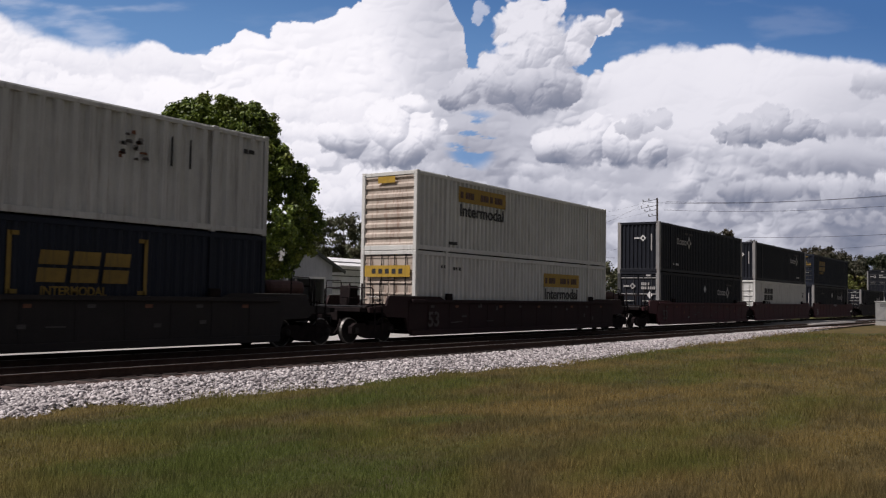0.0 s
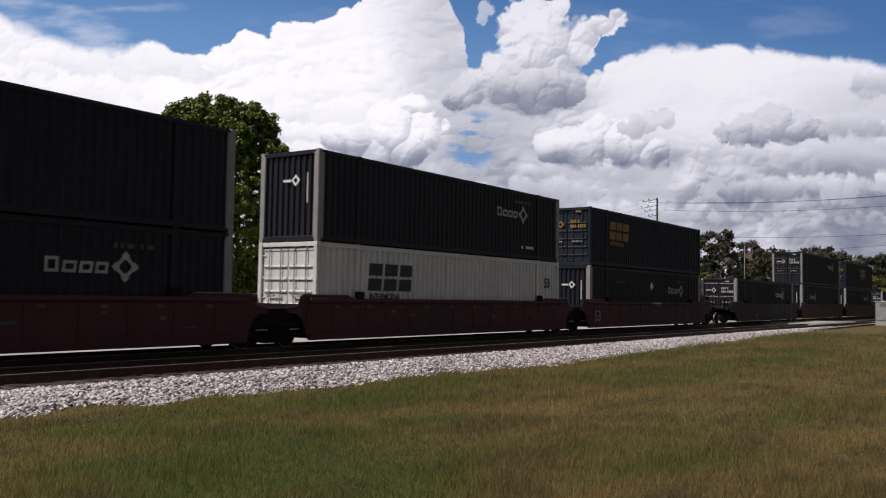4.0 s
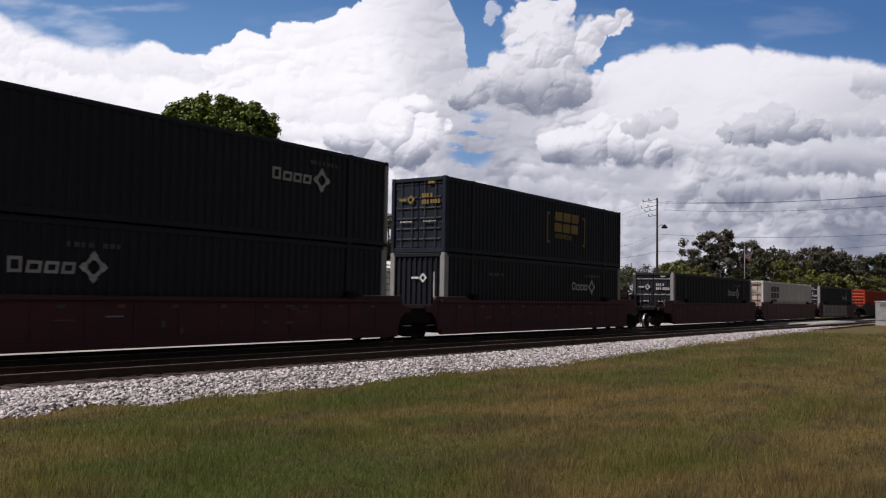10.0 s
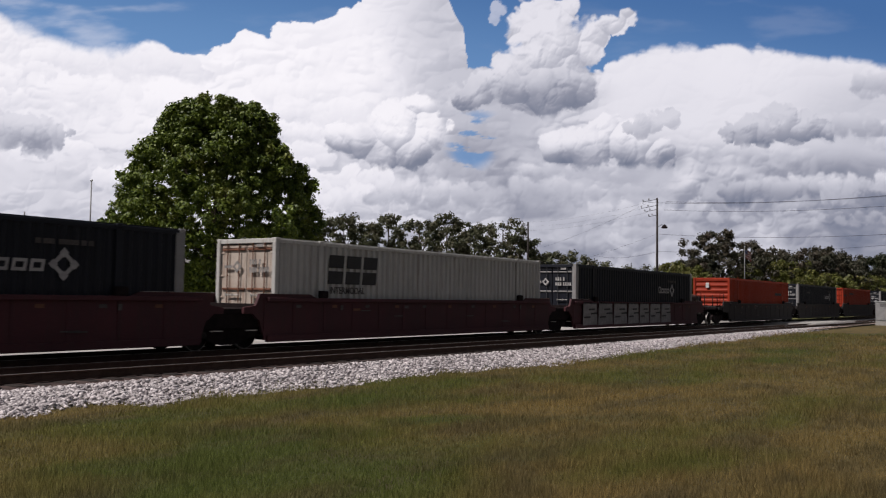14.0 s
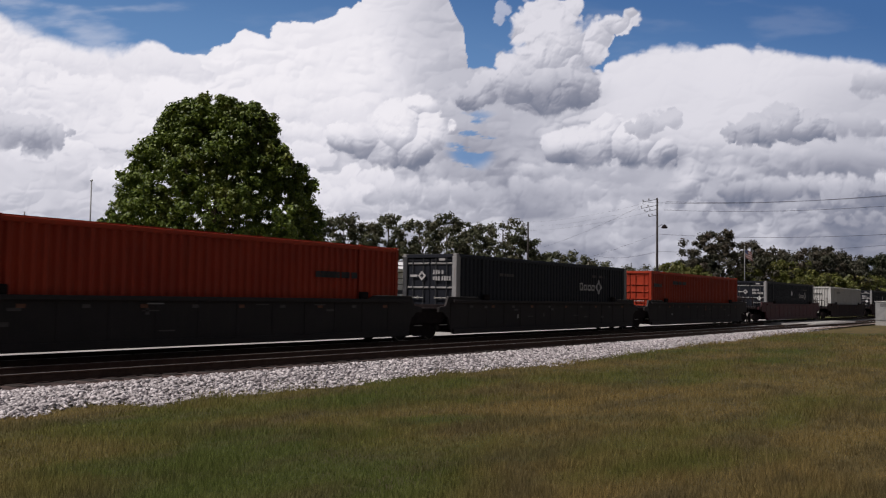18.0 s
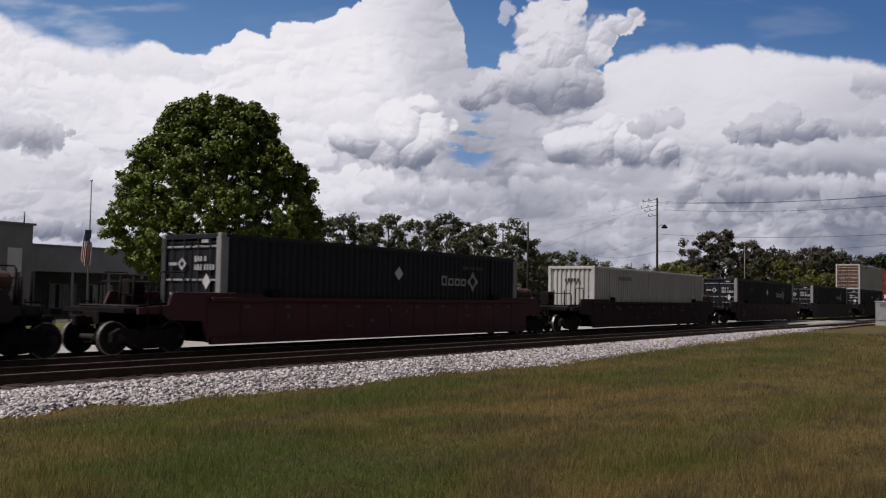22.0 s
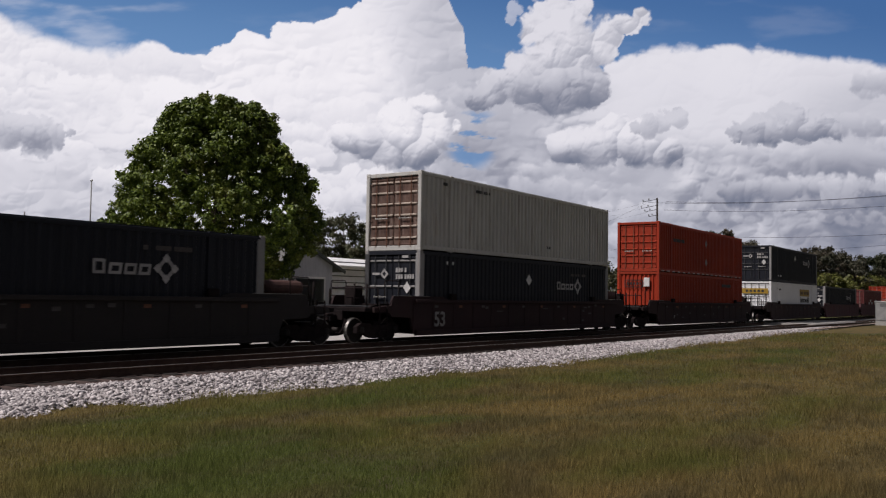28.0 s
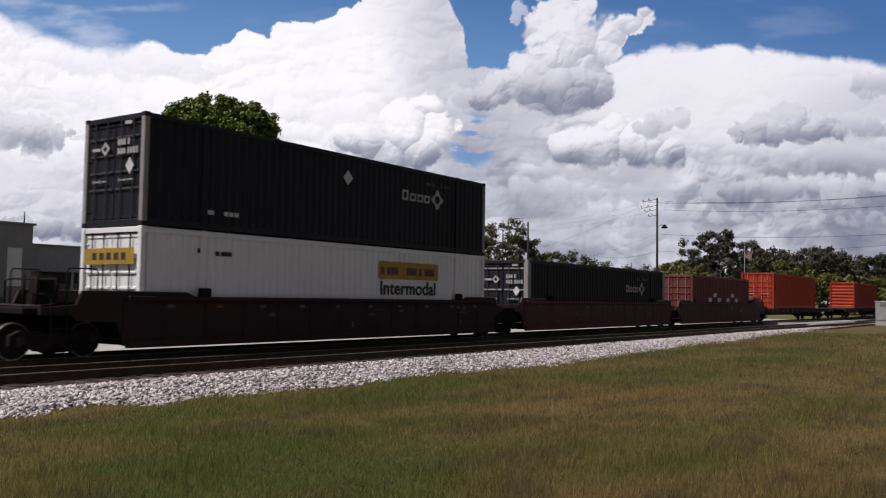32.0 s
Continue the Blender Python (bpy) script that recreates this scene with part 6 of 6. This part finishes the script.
shed(49.5, 61, 45, 58, 4.4, "long low warehouse with pale horizontal siding", [(8.8, 0.9, 1.6, 1.7)], 9, 0)
shed(62, 74, 47, 60, 5.0, "pale metal-sided warehouse with a flat parapet", [(2.0, 1.0, 1.4, 1.4), (8.0, 1.0, 1.4, 1.4)], 7)


def store():
    top = thing("store", (20, 58, GROUND), 0, "grey rendered store with a low wing and a dark porch", "building")
    piece("tall_wall", boxes("tall_wall", [(6.8, 7, 3.2, 13.6, 14, 6.4)]), M_STUCCO, top)
    piece("tall_roof", boxes("tall_roof", [(6.8, 7, 6.47, 13.9, 14.3, 0.14)]), M_TIN, top)
    piece("low_wall", boxes("low_wall", [(22.6, 7.5, 4.2, 18, 13, 1.8)]), M_STUCCO, top)
    piece("porch_wall", boxes("porch_wall", [(22.6, 9.3, 1.65, 18, 9.4, 3.3)]), M_DARKWALL, top, label="dark wall in the deep porch")
    piece("low_roof", boxes("low_roof", [(22.6, 7.5, 5.16, 18.2, 13.3, 0.12)]), M_TIN, top)
    for x in (14.4, 17.4, 20.4, 23.4, 26.4, 29.4):
        piece("porch_post", boxes("porch_post", [(0, 0, 1.65, 0.2, 0.2, 3.3)]), M_STUCCO, top, (x, 1.2, 0))
    for x in (18.8, 22.0, 25.2, 28.4):
        win = piece("window", boxes("window", [(0, 0, 1.45, 2.2, 0.06, 1.9)]), M_GLASS, top, (x, 4.56, 0))
        piece("window_frame", boxes("window_frame", [(sx, -0.03, 1.45, 0.08, 0.06, 2.0) for sx in (-1.1, 0, 1.1)] + [(0, -0.03, z, 2.3, 0.06, 0.08) for z in (0.46, 2.44)]), M_TIN, win)
    piece("door", boxes("door", [(0, 0, 1.3, 1.0, 0.06, 2.6)]), M_TRIM, top, (12.35, -0.03, 2.2), label="white panel high on the wall")
    piece("vent_mast", tube("vent_mast", [(0, 0, 6.4), (0, 0, 7.4)], 0.05), M_TIN, top, (13.5, 1.0, 0))


store()


def flagpole():
    """A flagpole and the flag that hangs from it; returns the flag."""
    top = thing("flagpole", (34.0, 52, GROUND), 0, "tall thin metal flagpole", "flagpole")
    piece("pole", tube("pole", [(0, 0, 0), (0, 0, 4.5), (0, 0, 9.15)], 0.07, 8, 0.55), M_TIN, top)
    piece("finial", lathe("finial", [(0.0, -0.09), (0.07, -0.05), (0.09, 0.0), (0.07, 0.05), (0.0, 0.09)], 10, "z"), M_ALU, top, (0, 0, 9.2))
    piece("base_collar", lathe("base_collar", [(0.16, 0.0), (0.16, 0.1), (0.09, 0.22)], 12, "z"), M_ALU, top)
    flag = thing("flag", (34.0, 52, GROUND + 5.7), 0, "limp striped red and white flag hanging at half height", "flag")
    rnd = random.Random(9)
    for i in range(11):
        x = 0.05 * i
        fold = [(x, 0.0), (x + 0.026, 0.07), (x + 0.053, 0.0), (x + 0.026, -0.03)]
        drop = 2.1 - 0.10 * abs(i - 4) - 0.08 * (i % 3)
        piece("stripe", prism("stripe", fold, drop, "z"), M_RED if i % 2 else M_TRIM, flag, (-0.50, 0.03 * rnd.uniform(-1, 1), -0.9 - 0.04 * i), (0, 8, 0))
    for i in range(3):
        piece("canton", prism("canton", [(0.0, 0.0), (0.10, 0.08), (0.2, 0.0), (0.10, -0.03)], 0.75 - 0.1 * i, "z"), M_ROYAL, flag, (-0.30 + 0.11 * i, -0.08, -0.1 + 0.04 * i), (0, 8, 0))
    return flag


NEAR_FLAG = flagpole()


def pole(name, x, y, height, arms, label, lamp=None):
    top = thing(name, (x, y, GROUND), 0, label, "utility pole")
    piece("shaft", tube("shaft", [(0, 0, 0), (0.03, 0, height * 0.5), (0, 0, height)], 0.14, 9, 0.62), M_TIMBER, top)
    for z, half in arms:
        arm = piece("crossarm", boxes("crossarm", [(0, half, 0, 0.055, 2 * half, 0.045)], 0.008), M_TIMBER, top, (0.0, 0.0, z), (-13, 0, 35))
        for y2 in (half * 1.1, half * 1.9):
            piece("insulator", lathe("insulator", [(0.03, 0.05), (0.07, 0.08), (0.04, 0.13), (0.07, 0.16), (0.03, 0.24)], 8, "z"), M_TIN, arm, (0, y2, 0))
    if lamp:
        z, reach = lamp
        piece("lamp_arm", tube("lamp_arm", [(0, 0, z), (0.3 * reach, -0.5 * reach, z + 0.25), (0.55 * reach, -0.85 * reach, z + 0.2)], 0.035), M_STEEL, top)
        piece("lamp_head", lathe("lamp_head", [(0.05, 0.2), (0.16, 0.12), (0.30, -0.10), (0.28, -0.18), (0.05, -0.2)], 12, "z"), M_STEEL, top, (0.55 * reach, -0.85 * reach, z + 0.1))


pole("utility_pole", 81.5, 31.8, 11.85, [(11.75, 0.72), (11.15, 0.80), (10.75, 0.62), (10.2, 0.42)], "tall timber utility pole with crossarms and a hooded lamp", (9.0, 0.7))
pole("utility_pole", 83.2, 47.0, 10.2, [(9.9, 0.3), (8.6, 0.25)], "plain timber utility pole")


def wire(a, b, sag, r=0.013):
    pts = [tuple(Vector(a).lerp(Vector(b), k / 14) - Vector((0, 0, 4 * sag * (k / 14) * (1 - k / 14)))) for k in range(15)]
    me = tube("overhead_wire", [tuple(Vector(p) - Vector(pts[0])) for p in pts], r, 5)
    tagged(piece("overhead_wire", me, M_STEEL, at=pts[0]), "thin dark overhead wire strung between poles", "wire", "overhead wires")


for dz, dy in ((11.1, -0.9), (11.1, 0.9), (10.3, -0.7), (8.0, 0)):
    wire((81.5, 31.8 + dy, dz), (77.1, 5.0 + dy, dz - 0.6), 0.5)
    if dz > 11 and dy > 0 or dz < 9:
        wire((81.5, 31.8 + dy, dz), (160, 100 + dy, dz - 1.0), 1.4, 0.007)
wire((81.5, 31.8, 6.3), (119.1, 56.2, 8.1), 0.5)
wire((81.5, 31.8, 6.3), (122, 12, 9.6), 0.6)
for dz, out in ((11.2, 1.2), (10.7, 1.3), (10.3, 0.9)):
    wire((81.5 - 0.57 * out, 31.8 + 0.82 * out, dz - 0.2), (83.2, 47.0, dz - 1.4), 0.35, 0.004)
wire((20, 62, 5.9), (48, 66, 5.2), 0.5)


def far_flag():
    top = thing("flagpole", (113.5, 32.7, GROUND), 0, "tall pale flagpole beyond the road crossing", "flagpole")
    piece("pole", tube("pole", [(0, 0, 0), (0, 0, 4.4), (0, 0, 8.9)], 0.065, 8, 0.6), M_TIN, top)
    piece("finial", lathe("finial", [(0.0, -0.1), (0.09, -0.05), (0.1, 0.0), (0.09, 0.05), (0.0, 0.1)], 10, "z"), M_ALU, top, (0, 0, 8.95))
    flag = thing("flag", (113.5, 32.7, GROUND + 8.6), 0, "red, white and blue flag stirring on a tall pole", "flag")
    for i in range(7):
        drop = 0.15
        wave = [(0.0, -drop * i), (0.3, -0.22 - drop * i), (0.55, -0.30 - drop * i), (0.8, -0.55 - drop * i), (0.77, -0.55 - drop * (i + 1)), (0.53, -0.30 - drop * (i + 1)), (0.3, -0.22 - drop * (i + 1)), (0.0, -drop * (i + 1))]
        piece("stripe", prism("stripe", wave, 0.03, "y"), M_FADED if i % 2 else M_OXBLOOD, flag, (0.05, 0, 0))
    piece("canton", prism("canton", [(0.0, 0.01), (0.32, -0.23), (0.32, -0.72), (0.0, -0.5)], 0.05, "y"), M_ROYAL, flag, (0.05, 0, 0))
    return flag


FAR_FLAG = far_flag()


def crossing():
    prof = [(15.3, -0.4), (15.6, -0.012), (23.4, -0.012), (27.5, -0.34), (50, -0.335), (50, -0.6), (15.3, -0.6)]
    ob = piece("road_crossing", prism("road_crossing", prof, 16.5, "x"), M_ROAD, at=(80.75, 0, 0))
    tagged(ob, "pale worn road that crosses both tracks", "road", kind="structure")
    top = thing("signal_cabinet", (90.5, 13.35, GROUND + 0.2), 0, "silver metal signal cabinet beside the crossing", "cabinet")
    piece("housing", boxes("housing", [(0, 0, 1.05, 1.5, 1.3, 1.8)], 0.03), M_ALU, top)
    piece("roof_cap", boxes("roof_cap", [(0, 0, 1.99, 1.66, 1.46, 0.08)], 0.02), M_ALU, top)
    piece("plinth", boxes("plinth", [(0, 0, -0.12, 1.5, 1.3, 0.54)], 0.02), M_ROAD, top)
    door = piece("door", boxes("door", [(0, 0, 0, 0.04, 1.05, 1.5)], 0.012), M_ALU, top, (-0.77, 0, 1.05))
    piece("handle", boxes("handle", [(0, 0, 0, 0.06, 0.05, 0.22)], 0.01), M_STEEL, door, (-0.04, -0.4, 0))
    piece("vent", boxes("vent", [(0, 0, 0.06 * k, 0.03, 0.5, 0.03) for k in range(5)]), M_TIN, door, (-0.03, 0, 0.5))


crossing()


# ---- grass blades and loose stones ----
def blades():
    rng = np.random.default_rng(2)
    n = 420000
    az = np.radians(rng.uniform(26.5, 84, n))
    r = 6.6 * (62 / 6.6) ** rng.uniform(0, 1, n) ** 1.15
    x, y = r * np.sin(az), r * np.cos(az)
    edge = grass_line(x) + rng.uniform(-0.12, 0.12, n) + 0.8 * rng.uniform(0, 1, n) ** 7
    keep = y < edge
    x, y, r = x[keep], y[keep], r[keep]
    n = len(x)
    tuft = 0.55 + 0.9 * smooth_noise(x * 2.3, y * 2.3, 71) * smooth_noise(x * 0.6, y * 0.6, 72) * 2
    h = rng.uniform(0.025, 0.095, n) * tuft * (1 + 0.010 * r) * np.where(rng.uniform(0, 1, n) > 0.985, rng.uniform(1.6, 3.0, n), 1.0)
    w = rng.uniform(0.002, 0.0045, n) * (0.6 + r / 14)
    a = rng.uniform(0, 2 * np.pi, n)
    lean = rng.normal(scale=0.28, size=(n, 2)) * h[:, None]
    z = np.maximum(GROUND, np.interp(y - grass_line(x), [0, 1.5], [-0.37, -0.24]))
    p0 = np.stack([x - w * np.cos(a), y - w * np.sin(a), z], 1)
    p1 = np.stack([x + w * np.cos(a), y + w * np.sin(a), z], 1)
    p2 = np.stack([x + lean[:, 0], y + lean[:, 1], z + h], 1)
    v = np.stack([p0, p1, p2], 1).reshape(-1, 3)
    me = bpy.data.meshes.new("grass")
    me.vertices.add(3 * n)
    me.vertices.foreach_set("co", v.ravel())
    me.loops.add(3 * n)
    me.loops.foreach_set("vertex_index", np.arange(3 * n))
    me.polygons.add(n)
    me.polygons.foreach_set("loop_start", np.arange(n) * 3)
    me.polygons.foreach_set("loop_total", np.full(n, 3))
    me.update()
    me.materials.append(None)
    tagged(piece("grass", me, M_BLADE), "short mown grass, green mixed with dry straw", "grass", kind="stuff")


blades()


def stones():
    rng = np.random.default_rng(5)
    n = 36000
    x = 5.5 + 75 * rng.uniform(0, 1, n) ** 1.9
    f = rng.uniform(0, 1, n)
    low = grass_line(x) - 0.05 - 0.3 * rng.uniform(0, 1, n) ** 4
    y = low + f * (15.1 - low)
    z = np.where(y < 14.45, -0.375 + 0.16 * (y - low) / (14.45 - low), np.interp(y, [14.45, 14.8, 15.1], [-0.215, -0.19, -0.185]))
    s = rng.uniform(0.018, 0.062, n) * (1 + x * 0.003)
    base = np.array([(1, 0, 0), (-1, 0, 0), (0, 1, 0), (0, -1, 0), (0, 0, 1), (0, 0, -1)], float)
    shape = base[None] * rng.uniform(0.6, 1.25, (n, 6, 1)) + rng.normal(scale=0.26, size=(n, 6, 3))
    ca, sa = np.cos(rng.uniform(0, 6.3, n)), np.sin(rng.uniform(0, 6.3, n))
    rot = np.stack([shape[..., 0] * ca[:, None] - shape[..., 1] * sa[:, None], shape[..., 0] * sa[:, None] + shape[..., 1] * ca[:, None], shape[..., 2] * 0.55], -1)
    v = rot * s[:, None, None] + np.stack([x, y, z + s * 0.3], 1)[:, None]
    tri = np.array([(0, 2, 4), (2, 1, 4), (1, 3, 4), (3, 0, 4), (2, 0, 5), (1, 2, 5), (3, 1, 5), (0, 3, 5)])
    idx = (np.arange(n)[:, None, None] * 6 + tri[None]).reshape(-1)
    me = bpy.data.meshes.new("ballast_stones")
    me.vertices.add(6 * n)
    me.vertices.foreach_set("co", v.ravel())
    me.loops.add(len(idx))
    me.loops.foreach_set("vertex_index", idx)
    me.polygons.add(len(idx) // 3)
    me.polygons.foreach_set("loop_start", np.arange(len(idx) // 3) * 3)
    me.polygons.foreach_set("loop_total", np.full(len(idx) // 3, 3))
    me.update()
    me.materials.append(None)
    tagged(piece("ballast_stones", me, M_STONE), "loose crushed white ballast stones", "ballast", kind="stuff")


stones()
# ---- a dragonfly that crosses before the camera ----
def dragonfly():
    fly = thing("dragonfly", (3, -2, 2), 0, "dark dragonfly in flight with clear wings", "dragonfly")
    piece("abdomen", tube("abdomen", [(0.0, 0, 0), (0.013, 0, 0.0008), (0.027, 0, 0)], 0.0017, 7, 0.6), M_STEEL, fly)
    piece("thorax", lathe("thorax", [(0.0, -0.010), (0.003, -0.007), (0.0038, -0.003), (0.003, 0.001), (0.0, 0.002)], 9, "x"), M_STEEL, fly)
    piece("head", lathe("head", [(0.0, -0.0135), (0.0025, -0.012), (0.0027, -0.0105), (0.0, -0.0085)], 9, "x"), M_STEEL, fly)
    for s in (-1, 1):
        for x, back in ((-0.006, -0.15), (-0.001, 0.25)):
            wing = prism("wing", [(0, 0), (0.004 + back * 0.02, 0.004), (0.008 + back * 0.04, 0.03), (0.002 + back * 0.04, 0.036), (-0.003 + back * 0.03, 0.026)], 0.0004, "z")
            piece("wing", wing, M_WING, fly, (x, 0, 0.003), (32 * s, 0, 0 if s > 0 else 0)).scale = (0.75, 0.75 * s, 0.75)
    return fly


FLY = dragonfly()
FLIGHT = [(28.4, 2.831, -0.27, 2.274), (28.7, 2.263, 0.551, 2.202), (28.8, 2.084, 0.811, 2.154), (28.9, 1.905, 1.071, 2.111), (29.0, 1.727, 1.33, 2.065),
          (29.1, 1.563, 1.565, 2.055), (29.2, 1.392, 1.811, 2.039), (29.5, 0.831, 2.62, 1.977)]


def motions():
    for ob, front, z in MOVING:
        walk(ob, [(t, pose(front + HALF - run, TRACK_Y, z)) for t, run in enumerate(RUN)])
    for ob, drift in CLOUDS:
        walk(ob, [(0.0, pose(*EYE)), (16.0, pose(*EYE, 0, 0, -drift * 0.29)), (32.0, pose(*EYE, 0, 0, -drift * 0.573))])
    # wheels roll with the train; alike ones share their keys
    rolled = {}
    for w in WHEELS:
        side = round(w.location.x, 3)
        if side not in rolled:
            rows = []
            for k in range(32 * FPS + 1):
                run = float(np.interp(k / FPS, range(33), RUN))
                rows.append((k / FPS, pose(side, 0, WHEEL_R, 0, -math.degrees(run / WHEEL_R) % 360, 0)))
            walk(w, rows)
            rolled[side] = w
        else:
            w.rotation_mode = "QUATERNION"
            keys = rolled[side].animation_data
            w.animation_data_create().action = keys.action
            w.animation_data.action_slot = keys.action_slot
    # the flags stir in a light wind
    walk(FAR_FLAG, [(t, pose(113.5, 32.7, GROUND + 8.6, 0, 4 * math.sin(1.3 * t), -58 + 24 * math.sin(0.9 * t + 1) + 10 * math.sin(2.1 * t))) for t in range(33)])
    walk(NEAR_FLAG, [(t, pose(34.0, 52, GROUND + 5.7, 0, 2 + 6 * math.sin(0.63 * t - 2.8) + 2 * math.sin(1.7 * t), -30 + 12 * math.sin(0.8 * t))) for t in range(33)])
    # the dragonfly darts across from behind the eye and away
    path = [(0.0, 3.0, -1.5, 1.6)] + FLIGHT + [(32.0, -2.0, 3.2, 2.2)]
    walk(FLY, [(t, pose(x, y, z, 0, 0, -55)) for t, x, y, z in path])


motions()
